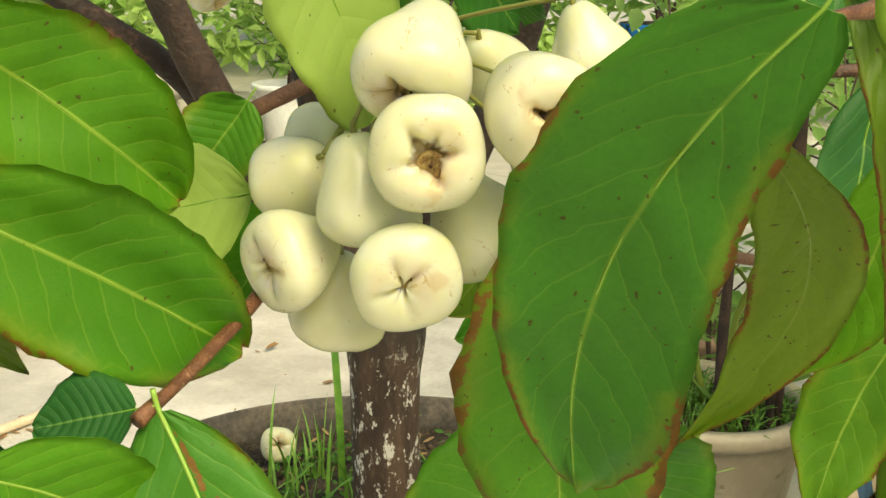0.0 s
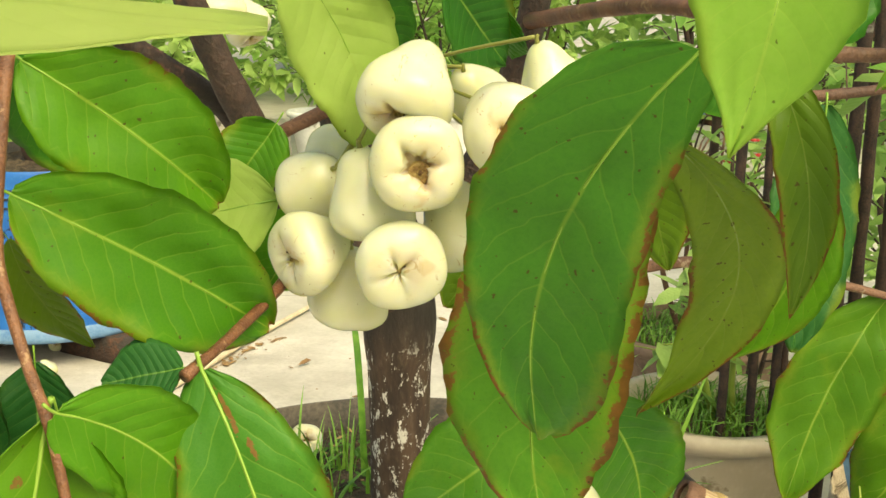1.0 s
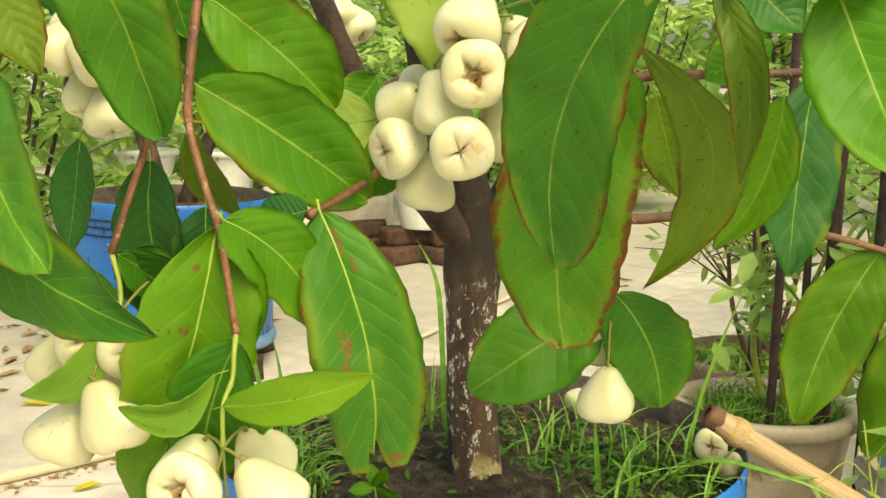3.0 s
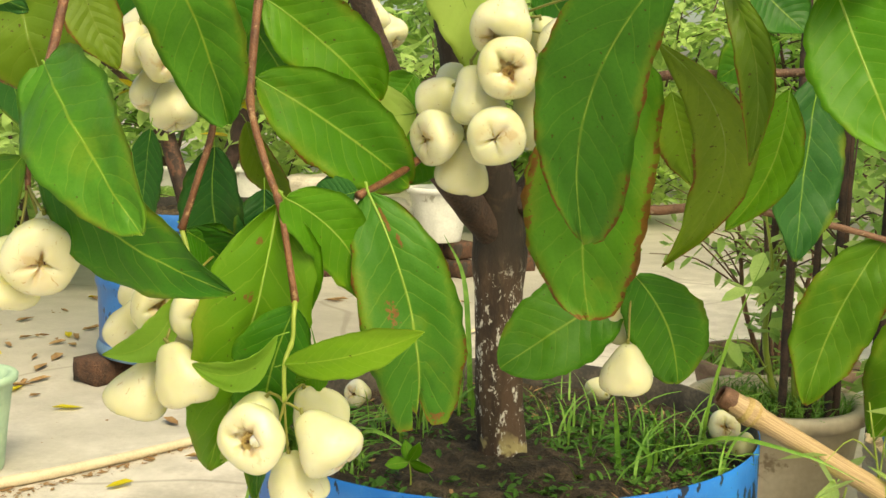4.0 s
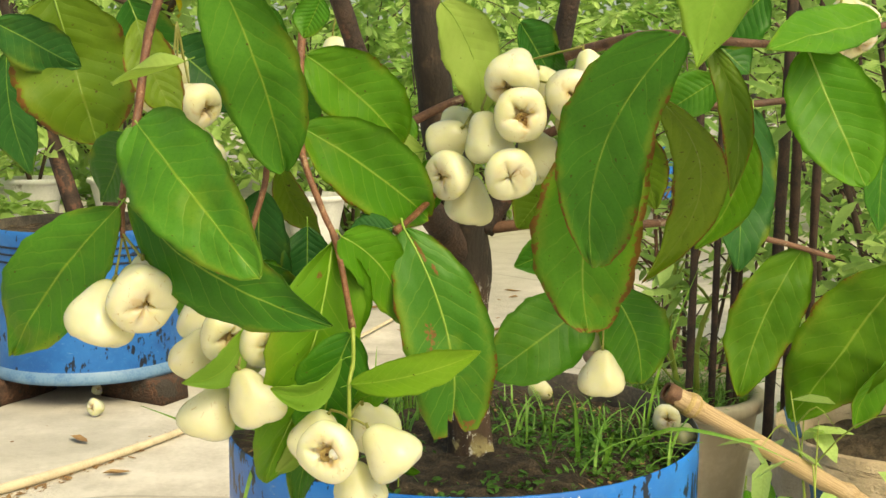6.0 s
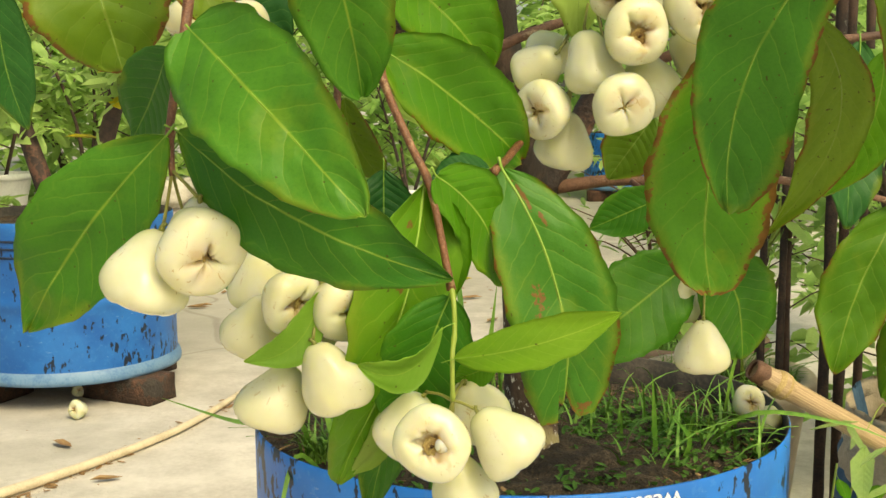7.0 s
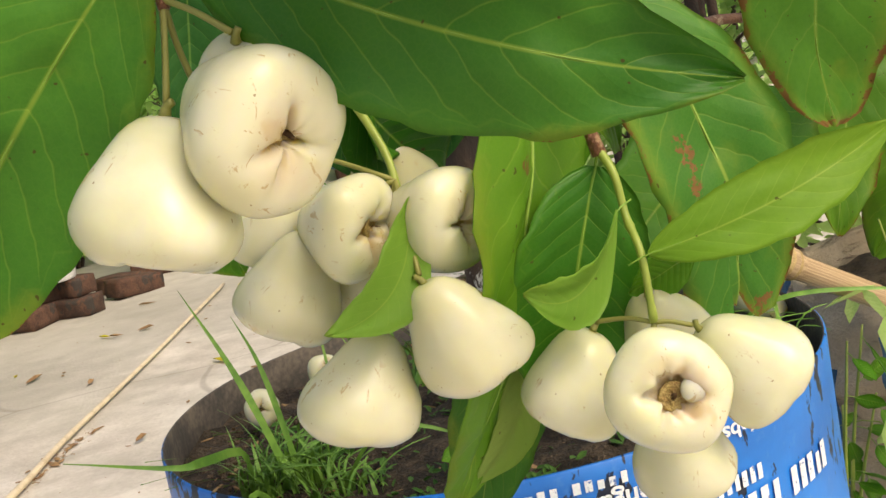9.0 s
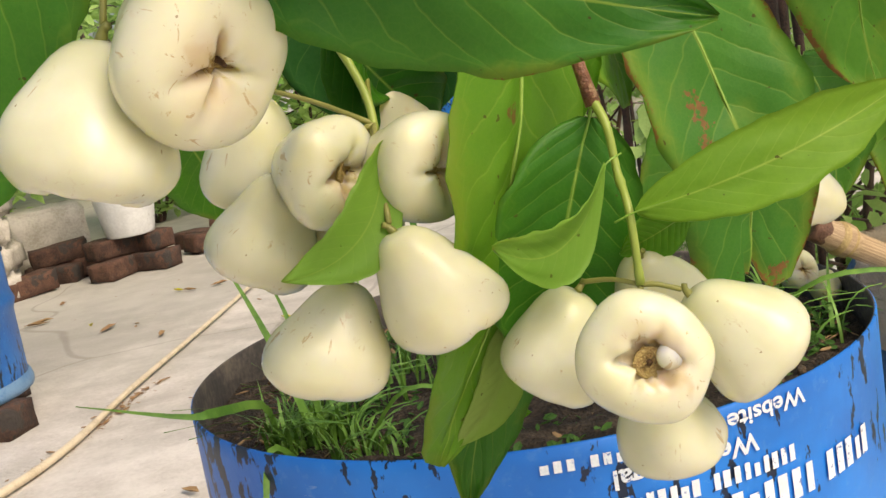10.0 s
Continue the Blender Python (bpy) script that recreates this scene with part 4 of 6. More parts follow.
# hanging leaves on the red twig
tleaf((-0.152, 0.343, 0.834), (-0.211, 0.364, 0.634), 0.086, LEAF_SCARRED, roll=-46, sway=0.030, arch=0.08, fold=0.10, blunt=0.62, skew=0.82, label="bright green leaf with a pale midrib")
tleaf((-0.145, 0.334, 0.838), (-0.099, 0.398, 0.760), 0.050, LEAF_BRIGHT, roll=0, sway=-0.10, fold=0.12, blunt=True, skew=0.8, face=(0.75, -1, 0.1))
tleaf((-0.150, 0.350, 0.832), (-0.135, 0.365, 0.755), 0.040, LEAF_BRIGHT, roll=10, fold=0.2)
tleaf((-0.138, 0.333, 0.764), (-0.166, 0.340, 0.664), 0.058, LEAF_MID, roll=0, sway=0.04, fold=0.22, blunt=True)
tleaf((-0.140, 0.340, 0.755), (-0.192, 0.420, 0.590), 0.046, LEAF_MID, roll=25, sway=0.05, fold=0.3)
tleaf((-0.178, 0.352, 0.700), (-0.205, 0.365, 0.640), 0.018, LEAF_PALE, roll=10, sway=-0.16, fold=0.5, under=True, label="curled pale underside of a leaf tip")
tleaf((-0.137, 0.303, 0.731), (-0.041, 0.280, 0.762), 0.029, LEAF_TENDER, roll=-15, sway=0.05, arch=0.03, fold=0.15)
tleaf((-0.143, 0.308, 0.749), (-0.194, 0.284, 0.733), 0.024, LEAF_YOUNG, roll=-30, sway=-0.30, fold=0.35, blunt=True, skew=1.2, label="curled young leaf with upturned edges")
tleaf((-0.111, 0.317, 0.724), (-0.136, 0.328, 0.712), 0.02, LEAF_BRIGHT, roll=-20)
# leaves of the left twigs
tleaf((-0.280, 0.266, 0.924), (-0.186, 0.181, 0.830), 0.068, LEAF_DEEP, petiole=0.003, roll=8, arch=0.05, sway=-0.01, fold=0.24, face=(-0.05, -1, 0.3), blunt=True, skew=0.76, label="broad glossy green leaf")
tleaf((-0.288, 0.262, 0.869), (-0.141, 0.211, 0.794), 0.056, LEAF_DEEP, roll=0, arch=0.05, sway=0.05, fold=0.08, face=(-0.1, -1, -0.12), label="long pointed dark green leaf")
tleaf((-0.293, 0.262, 0.867), (-0.391, 0.314, 0.749), 0.066, LEAF_DEEP, roll=6, arch=0.03, sway=0.03, fold=0.22, face=(0.15, -1, 0.1))
tleaf((-0.217, 0.320, 0.770), (-0.261, 0.298, 0.733), 0.025, LEAF_YOUNG, roll=-18, sway=-0.22, fold=0.25, label="small bright green leaf among fruits")
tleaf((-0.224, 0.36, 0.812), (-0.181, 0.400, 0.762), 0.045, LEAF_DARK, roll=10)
tleaf((-0.222, 0.358, 0.810), (-0.198, 0.392, 0.785), 0.035, LEAF_MID, roll=-20, fold=0.25)
# next three fill gaps behind the fruit; their dark colour stands in for shade
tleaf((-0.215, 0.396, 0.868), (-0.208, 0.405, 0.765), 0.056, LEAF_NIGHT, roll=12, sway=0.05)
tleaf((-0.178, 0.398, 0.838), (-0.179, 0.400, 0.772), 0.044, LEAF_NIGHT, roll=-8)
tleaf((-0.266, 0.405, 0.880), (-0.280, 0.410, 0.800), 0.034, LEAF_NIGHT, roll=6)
tleaf((-0.286, 0.446, 0.785), (-0.266, 0.463, 0.735), 0.04, LEAF_MID, roll=10)
tleaf((-0.205, 0.443, 0.885), (-0.174, 0.470, 0.822), 0.030, LEAF_OLIVE, roll=15, sway=0.1)
tleaf((-0.375, 0.395, 1.020), (-0.347, 0.404, 0.903), 0.098, LEAF_OLIVE, roll=-5, fold=0.10, blunt=True)
tleaf((-0.500, 0.635, 0.985), (-0.494, 0.675, 0.858), 0.048, LEAF_NIGHT, roll=-15, sway=0.06)
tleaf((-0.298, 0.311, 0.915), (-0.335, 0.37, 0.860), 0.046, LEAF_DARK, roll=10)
tleaf((-0.226, 0.168, 0.964), (-0.275, 0.190, 0.949), 0.028, LEAF_PALE, roll=25, fold=0.5, sway=-0.12, under=True, face=(-0.4, -0.6, 0.7))
tleaf((-0.322, 0.560, 0.990), (-0.250, 0.560, 0.930), 0.072, LEAF_NIGHT, roll=-10, fold=0.3)
tleaf((-0.415, 0.372, 0.998), (-0.357, 0.402, 0.965), 0.045, LEAF_NIGHT, roll=20)
tleaf((-0.303, 0.365, 1.0), (-0.270, 0.358, 0.922), 0.040, LEAF_OLIVE, roll=-20, sway=0.05)
tleaf((-0.358, 0.556, 1.03), (-0.325, 0.57, 0.955), 0.06, LEAF_DARK, roll=10)
tleaf((-0.24, 0.47, 1.03), (-0.22, 0.49, 0.95), 0.055, LEAF_DARK, roll=-20)
tleaf((-0.221, 0.502, 0.968), (-0.190, 0.539, 0.903), 0.055, LEAF_DARK, roll=8, blunt=True)
tleaf((-0.159, 0.332, 1.015), (-0.172, 0.328, 0.985), 0.03, LEAF_MID, roll=20)
# leaves over and right of the cluster
tleaf((0.112, 0.240, 1.052), (0.095, 0.228, 0.962), 0.050, LEAF_YOUNG, roll=12, sway=-0.04, fold=0.22, blunt=1.05, skew=0.80, face=(-0.2, -1, -0.2), label="bright yellowish green leaf with a drawn-out tip")
tleaf((0.103, 0.425, 0.948), (0.117, 0.522, 0.772), 0.048, LEAF_OLIVE, roll=0, sway=-0.24, arch=-0.06, fold=0.10, face=(-0.1, -0.93, 0.3), label="olive green leaf speckled with brown scars")
tleaf((0.146, 0.430, 0.992), (0.168, 0.412, 0.862), 0.027, LEAF_OLIVE, roll=0, sway=-0.12, arch=0.10, fold=0.12, face=(-0.3, -0.93, 0.2), label="olive green leaf with brown spotted edge")
tleaf((0.212, 0.530, 0.916), (0.167, 0.530, 0.803), 0.046, LEAF_FRESH, roll=20, sway=-0.10)
tleaf((0.126, 0.626, 0.914), (0.150, 0.633, 0.830), 0.045, LEAF_OLIVE, roll=10)
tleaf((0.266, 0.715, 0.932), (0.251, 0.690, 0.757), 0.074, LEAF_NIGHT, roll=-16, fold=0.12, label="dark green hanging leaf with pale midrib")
tleaf((0.209, 0.359, 0.981), (0.247, 0.327, 0.878), 0.070, LEAF_BRIGHT, roll=8, fold=0.15, blunt=True)
tleaf((0.290, 0.430, 1.01), (0.160, 0.298, 0.977), 0.046, LEAF_BRIGHT, roll=25, fold=0.25)
tleaf((0.191, 0.411, 1.027), (0.149, 0.421, 0.985), 0.05, LEAF_DARK, roll=10)
tleaf((0.302, 0.438, 0.94), (0.300, 0.432, 0.829), 0.05, LEAF_DARK, roll=-25)
tleaf((0.229, 0.713, 0.963), (0.174, 0.721, 0.927), 0.05, LEAF_MID, roll=10)
tleaf((0.194, 0.64, 1.01), (0.24, 0.632, 0.966), 0.055, LEAF_DARK, roll=-10)
tleaf((0.364, 0.820, 0.768), (0.290, 0.812, 0.588), 0.082, LEAF_LIME, roll=6, fold=0.1, sway=0.05, blunt=0.6, label="bright green leaf with yellowing edge")
tleaf((0.484, 0.805, 0.750), (0.374, 0.880, 0.541), 0.120, LEAF_LIME, roll=6, fold=0.10, blunt=0.6, label="large yellowing leaf with brown-flecked edge")
tleaf((0.500, 0.840, 0.640), (0.450, 0.860, 0.535), 0.055, LEAF_FRESH, roll=-30, fold=0.4, sway=0.15, blunt=True)
tleaf((0.100, 0.604, 0.752), (0.145, 0.66, 0.642), 0.074, LEAF_MID, roll=-4, blunt=True, sway=-0.08)
tleaf((0.090, 0.64, 0.735), (-0.018, 0.600, 0.664), 0.082, LEAF_MID, roll=8, fold=0.12, blunt=True)
tleaf((0.084, 0.705, 0.790), (0.013, 0.716, 0.758), 0.045, LEAF_MID, roll=5)
tleaf((0.044, 0.584, 0.867), (0.006, 0.586, 0.815), 0.050, LEAF_OLIVE, roll=10)
# leaf against the sky, its backlight painted in the material
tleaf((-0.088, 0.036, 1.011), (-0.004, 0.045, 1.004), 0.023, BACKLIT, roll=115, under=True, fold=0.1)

# ---------------------------------------------------------------- fruits
BIG = "fruits of the large cluster"
LOW = "fruits of the low front cluster"
MIDDLE = "fruits of the middle left cluster"
OUTER = "fruits of the outer left cluster"
BACK = "fruits in the upper back"
CLUSTERS = (
    (BIG, (-0.02, 0.52, 0.965), (
        ((-0.007, 0.447, 0.964), (-0.22, -0.66, -0.70), 0.047, 1.0, 0.85), ((0.034, 0.437, 0.948), (0.24, -0.92, -0.22), 0.047, 0.9, 1.0),
        ((0.058, 0.468, 0.968), (0.4, 0.1, -0.9), 0.034, 1.0), ((-0.004, 0.439, 0.925), (0.08, -1.0, -0.02), 0.0475, 0.9, 1.35),
        ((-0.032, 0.459, 0.909), (0.10, -0.10, -1.0), 0.042, 1.1), ((-0.062, 0.499, 0.907), (-0.5, 0.5, -0.4), 0.0395, 0.95),
        ((-0.059, 0.475, 0.878), (-0.72, -0.68, -0.12), 0.045, 0.9, 0.65), ((-0.009, 0.441, 0.881), (0.02, -0.98, -0.14), 0.0435, 0.85, 0.60),
        ((-0.045, 0.492, 0.853), (-0.15, 0.10, -1.0), 0.045, 0.95), ((0.014, 0.474, 0.897), (0.45, 0.4, -0.75), 0.044, 1.0),
        ((0.046, 0.474, 0.915), (0.6, 0.1, -0.6), 0.040, 1.0), ((-0.049, 0.515, 0.918), (-0.2, 0.6, -0.2), 0.036, 0.9), ((0.020, 0.50, 0.956), (0.2, 0.5, -0.5), 0.034, 1.0))),
    (LOW, (-0.138, 0.305, 0.705), (
        ((-0.149, 0.283, 0.686), (-0.20, -0.95, 0.13), 0.0455, 0.85, 1.9), ((-0.1655, 0.325, 0.687), (-0.50, 0.10, -0.82), 0.0405, 1.0),
        ((-0.110, 0.293, 0.685), (0.62, -0.22, -0.66), 0.0425, 1.0), ((-0.134, 0.312, 0.651), (0.15, 0.1, -1.0), 0.044, 0.85),
        ((-0.124, 0.333, 0.695), (0.30, 0.45, -0.82), 0.042, 0.9))),
    (MIDDLE, (-0.216, 0.340, 0.775), (
        ((-0.237, 0.346, 0.762), (0.58, -0.78, -0.15), 0.042, 0.92), ((-0.259, 0.353, 0.743), (-0.5, 0.05, -0.85), 0.043, 1.0),
        ((-0.209, 0.334, 0.757), (0.50, -0.82, -0.25), 0.043, 0.95), ((-0.243, 0.330, 0.704), (-0.34, 0.0, -0.93), 0.0440, 0.93, 0.9, 0.68),
        ((-0.2135, 0.311, 0.719), (0.30, -0.05, -0.94), 0.0420, 1.08, 0.9, 0.78), ((-0.257, 0.377, 0.773), (-0.1, 0.3, -0.9), 0.042, 1.0),
        ((-0.203, 0.398, 0.773), (0.2, 0.4, -0.8), 0.042, 1.0), ((-0.225, 0.36, 0.745), (0.2, 0.4, -0.8), 0.04, 1.0))),
    (OUTER, (-0.291, 0.262, 0.848), (
        ((-0.2755, 0.249, 0.811), (0.42, -0.80, -0.36), 0.0475, 0.95, 0.56), ((-0.305, 0.259, 0.796), (-0.34, -0.08, -0.93), 0.0495, 0.90, 0.9, 0.74),
        ((-0.270, 0.262, 0.818), (0.2, 0.5, -0.6), 0.042, 0.95))),
    (BACK, (-0.297, 0.478, 1.005), (
        ((-0.281, 0.455, 0.938), (0.75, -0.50, -0.35), 0.040, 1.0), ((-0.309, 0.470, 0.944), (-0.5, -0.2, -0.8), 0.040, 1.0),
        ((-0.277, 0.474, 0.897), (0.2, -0.2, -0.9), 0.038, 1.0), ((-0.296, 0.490, 0.912), (-0.2, -0.3, -0.9), 0.042, 1.0), ((-0.303, 0.492, 0.962), (-0.3, -0.2, -0.9), 0.036, 1.0))),
    ("fruits on the back branches", (-0.19, 0.88, 1.05), (((-0.193, 0.874, 0.992), (0.2, -0.4, -0.9), 0.045, 1.0), ((-0.172, 0.878, 0.980), (0.5, -0.3, -0.8), 0.04, 1.0))),
    ("fruits on the back branches", (0.275, 0.46, 1.05), (((0.271, 0.446, 1.002), (0.2, -0.5, -0.9), 0.042, 1.0), ((0.285, 0.48, 1.012), (0.6, -0.2, -0.8), 0.042, 1.0))),
    ("fruits on the back branches", (0.15, 0.73, 0.93), (((0.141, 0.723, 0.884), (-0.2, -0.3, -0.9), 0.022, 1.1), ((0.155, 0.722, 0.881), (0.2, -0.3, -0.9), 0.022, 1.1))),
    ("fruits of the hanging pair", (0.097, 0.612, 0.735), (((0.097, 0.612, 0.667), (0.02, -0.03, -1.0), 0.0505, 0.92, 1.0, 0.62), ((0.086, 0.645, 0.708), (-0.4, 0.3, -0.85), 0.042, 1.0))),
)
LABELS = {
    BIG: "creamy white wax apple with brown-scarred calyx in a dense cluster",
    LOW: "creamy white wax apple in a cluster hanging from a green stalk",
    MIDDLE: "creamy white wax apple hanging among leaves, small brown bruises",
    OUTER: "large creamy white wax apple hanging beside a broad leaf",
    BACK: "shaded creamy wax apple half hidden behind leaves",
}
seed = 0
for group, hub, fruits in CLUSTERS:
    for at, toward, size, tall, *opening in fruits:
        seed += 1
        ob, top = wax_apple(at, toward, size, tall, neck=opening[1] if len(opening) > 1 else random.Random(seed).uniform(0.64, 0.90), seed=seed, gape=opening[0] if opening else random.Random(seed).choice((0.75, 0.9, 1.1)), group=group, label=LABELS.get(group, ""))
        away = -Vector(toward).normalized()
        mid = (top + Vector(hub)) * 0.5 + away * 0.0015
        limb("stalk", [hub, tuple(mid), tuple(top)], [0.0011, 0.0010, 0.0011], FRUIT_STALK, n=10, seg=6, rough=0.0)


def fallen(at, toward, size, seed, label):
    ob, _ = wax_apple(at, toward, size, 0.9, seed=seed, gape=0.7, group="fallen fruits", label=label, stalk=0.004)
    return ob


fallen((0.213, 0.858, 0.546), (0.2, -0.7, 0.3), 0.036, 201, "fallen wax apple lying on the soil beside bamboo")
fallen((0.232, 0.846, 0.530), (0.5, 0.8, 0.2), 0.030, 206, "fallen wax apple lying on the soil beside bamboo")
fallen((0.079, 1.050, 0.532), (-0.5, 0.8, 0.1), 0.034, 202, "shrivelled fallen wax apple on soil")
fallen((-0.226, 0.995, 0.527), (-0.4, -0.8, 0.2), 0.036, 203, "fallen wax apple lying on soil by the drum rim")
fallen((-0.155, 1.071, 0.528), (0.2, -0.9, 0.3), 0.036, 207, "fallen wax apple lying on soil by the drum rim")
fallen((-0.945, 2.40, GROUND + 0.022), (-0.5, -0.8, 0.1), 0.046, 204, "fallen wax apple lying on concrete")
fallen((-1.00, 2.60, GROUND + 0.02), (0.5, -0.8, 0.1), 0.035, 205, "shrivelled fallen wax apple lying on concrete")


# ---------------------------------------------------------------- bamboo pole leaning on the drum
def bamboo_pole(start, way, length, radius, label, name="bamboo_pole"):
    ob = empty(name, start, label, "bamboo")
    d = Vector(way).normalized()
    q = d.to_track_quat("Z", "Y").to_matrix().to_4x4()
    ob.matrix_world = Matrix.Translation(start) @ q
    bm = bmesh.new()
    prof, z, r = [(radius * 0.62, 0.012), (radius * 0.72, 0.0), (radius * 0.98, 0.001)], 0.0, radius
    nodes = [0.030 + 0.24 * k for k in range(int(length / 0.24) + 1)]
    k = 0
    while z < length:
        bulge = sum(0.34 * math.exp(-(((z - m) / 0.0085) ** 2)) for m in nodes)
        prof.append((r * (1 + bulge), z + 0.002))
        z += 0.004 if any(abs(z - m) < 0.02 for m in nodes) else 0.02
    prof += [(r * 0.95, length), (0.0, length)]
    lathe(bm, prof, 20, wobble=0.03)
    part("culm", bm, BAMBOO, ob)
    bm = bmesh.new()
    lathe(bm, [(radius * 0.70, -0.004), (radius * 0.9, -0.006), (radius * 1.02, 0.0), (radius * 1.03, 0.010), (radius * 0.99, 0.013)], 20, wobble=0.12)
    part("cut_end", bm, TWIG, ob, "dark splintered cut end")
    bm = bmesh.new()
    lathe(bm, [(radius * 1.0, 0.022), (radius * 1.2, 0.024), (radius * 1.3, 0.029), (radius * 1.24, 0.034), (radius * 1.28, 0.038), (radius * 1.0, 0.042)], 20, wobble=0.05)
    part("node_ring", bm, NODE, ob, "pale yellowish node ring")
    return ob


bamboo_pole((0.206, 0.806, 0.594), (0.84, 0.13, -0.50), 0.86, 0.0116, "dry tan bamboo pole resting on the drum rim")

# long thin pole lying on the yard
bm = bmesh.new()
tube(bm, [(-1.55, 1.40, 0.014), (-1.13, 1.63, 0.014), (-0.72, 2.16, 0.014), (-0.53, 2.72, 0.014), (-0.30, 3.4, 0.014), (0.02, 4.4, 0.014)], [0.013, 0.0125, 0.009, 0.007, 0.006, 0.006], n=60, seg=10, rough=0.05)
hose = new("garden_hose", mesh_of("garden_hose", bm, PALE_TAN))
hose.location = (0, 0, GROUND)
tagged(hose, "faded tan hose lying across the concrete yard", "hose")


# ---------------------------------------------------------------- grass and weeds in the drum
def grass_patch(name, spots, seed, label, parent_at=(0, 0, 0)):
    """spots: (x, y, z, spread, blades, tallest, lean)"""
    rng = random.Random(seed)
    vs, fs = [], []
    for cx, cy, cz, spread, count, tall, lean in spots:
        for _ in range(count):
            a, r = rng.uniform(0, 6.28), spread * math.sqrt(rng.random())
            x, y = cx + r * math.cos(a), cy + r * math.sin(a)
            h = tall * rng.uniform(0.45, 1.0)
            w = rng.uniform(0.0008, 0.0023)
            b = rng.uniform(0, 6.28)
            out = Vector((math.cos(b), math.sin(b), 0)) * rng.uniform(0.15, lean)
            sd = Vector((-out.y, out.x, 0)).normalized() * w
            n = 6
            i0 = len(vs)
            for k in range(n + 1):
                t = k / n
                p = Vector((x, y, cz)) + out * (h * t * t) + Vector((0, 0, h * (t - 0.38 * min(lean, 1.2) * t**2.4)))
                taper = (1 - t) ** 0.6 + 0.02
                vs.append(p - sd * taper)
                vs.append(p + sd * taper + Vector((0, 0, 0.0006)))
            for k in range(n):
                fs.append((i0 + 2 * k, i0 + 2 * k + 1, i0 + 2 * k + 3, i0 + 2 * k + 2))
    me = bpy.data.meshes.new(name)
    me.from_pydata([tuple(v) for v in vs], [], fs)
    me.materials.append(GRASS)
    me.shade_smooth()
    return tagged(new(name, me), label, "grass", kind="stuff")


SZ = RIM - 0.040
grass_patch("grass", (
    (-0.235, 0.82, SZ, 0.04, 150, 0.095, 1.2), (-0.20, 0.76, SZ, 0.03, 60, 0.06, 1.1), (-0.15, 0.90, SZ, 0.05, 40, 0.10, 0.7),
    (0.09, 0.90, SZ, 0.09, 34, 0.12, 1.2), (0.17, 0.82, SZ, 0.06, 30, 0.10, 1.3), (0.08, 0.77, SZ, 0.05, 9, 0.09, 1.3), (0.18, 0.92, SZ, 0.05, 22, 0.11, 1.2),
    (0.0, 0.98, SZ, 0.12, 30, 0.08, 1.1), (-0.10, 1.0, SZ, 0.06, 36, 0.12, 0.5)), 3, "tufts of green grass growing in the drum soil")


def long_blade(points, width):
    path = spline(points, 14)
    vs, fs = [], []
    for k, p in enumerate(path):
        t = (path[min(k + 1, 14)] - path[max(k - 1, 0)]).normalized()
        s = t.cross(Vector((0.3, -1, 0.4))).normalized() * width * min(1.0, (14 - k) / 7 + 0.05)
        vs += [p - s, p + Vector((0, 0.0004, -0.0006)), p + s]
    for k in range(14):
        i = 3 * k
        fs += [(i, i + 1, i + 4, i + 3), (i + 1, i + 2, i + 5, i + 4)]
    me = bpy.data.meshes.new("grass_blade")
    me.from_pydata([tuple(v) for v in vs], [], fs)
    me.materials.append(GRASS)
    me.shade_smooth()
    return tagged(new("grass_blade", me), "long arching green grass blade at the drum edge", "grass", "long grass blades")


long_blade([(-0.265, 0.845, SZ - 0.01), (-0.268, 0.76, 0.56), (-0.300, 0.66, 0.593), (-0.320, 0.638, 0.601), (-0.383, 0.655, 0.618)], 0.0032)
long_blade([(-0.23, 0.80, SZ - 0.01), (-0.245, 0.80, 0.56), (-0.262, 0.81, 0.62), (-0.285, 0.83, 0.68)], 0.0030)
long_blade([(-0.225, 0.81, SZ - 0.01), (-0.23, 0.81, 0.55), (-0.238, 0.82, 0.61), (-0.25, 0.83, 0.65)], 0.0026)
long_blade([(-0.24, 0.78, SZ - 0.01), (-0.27, 0.74, 0.535), (-0.285, 0.70, 0.49), (-0.29, 0.68, 0.43)], 0.0024)
long_blade([(-0.21, 0.78, SZ - 0.01), (-0.17, 0.74, 0.555), (-0.12, 0.72, 0.545), (-0.09, 0.71, 0.515)], 0.0016)
long_blade([(0.10, 0.80, SZ - 0.01), (0.095, 0.79, 0.55), (0.09, 0.78, 0.60)], 0.0030)
long_blade([(0.12, 0.79, SZ - 0.01), (0.13, 0.78, 0.53), (0.105, 0.77, 0.56)], 0.0028)
long_blade([(0.15, 0.84, SZ - 0.01), (0.20, 0.80, 0.55), (0.28, 0.76, 0.55), (0.34, 0.74, 0.53)], 0.0022)
long_blade([(0.19, 0.88, SZ - 0.01), (0.20, 0.87, 0.58), (0.22, 0.86, 0.66), (0.25, 0.86, 0.74)], 0.0020)
long_blade([(-0.085, 1.02, SZ - 0.01), (-0.09, 1.02, 0.60), (-0.10, 1.03, 0.68), (-0.125, 1.03, 0.73)], 0.0035)
long_blade([(-0.075, 1.0, SZ - 0.01), (-0.06, 1.0, 0.58), (-0.05, 1.0, 0.66)], 0.0035)


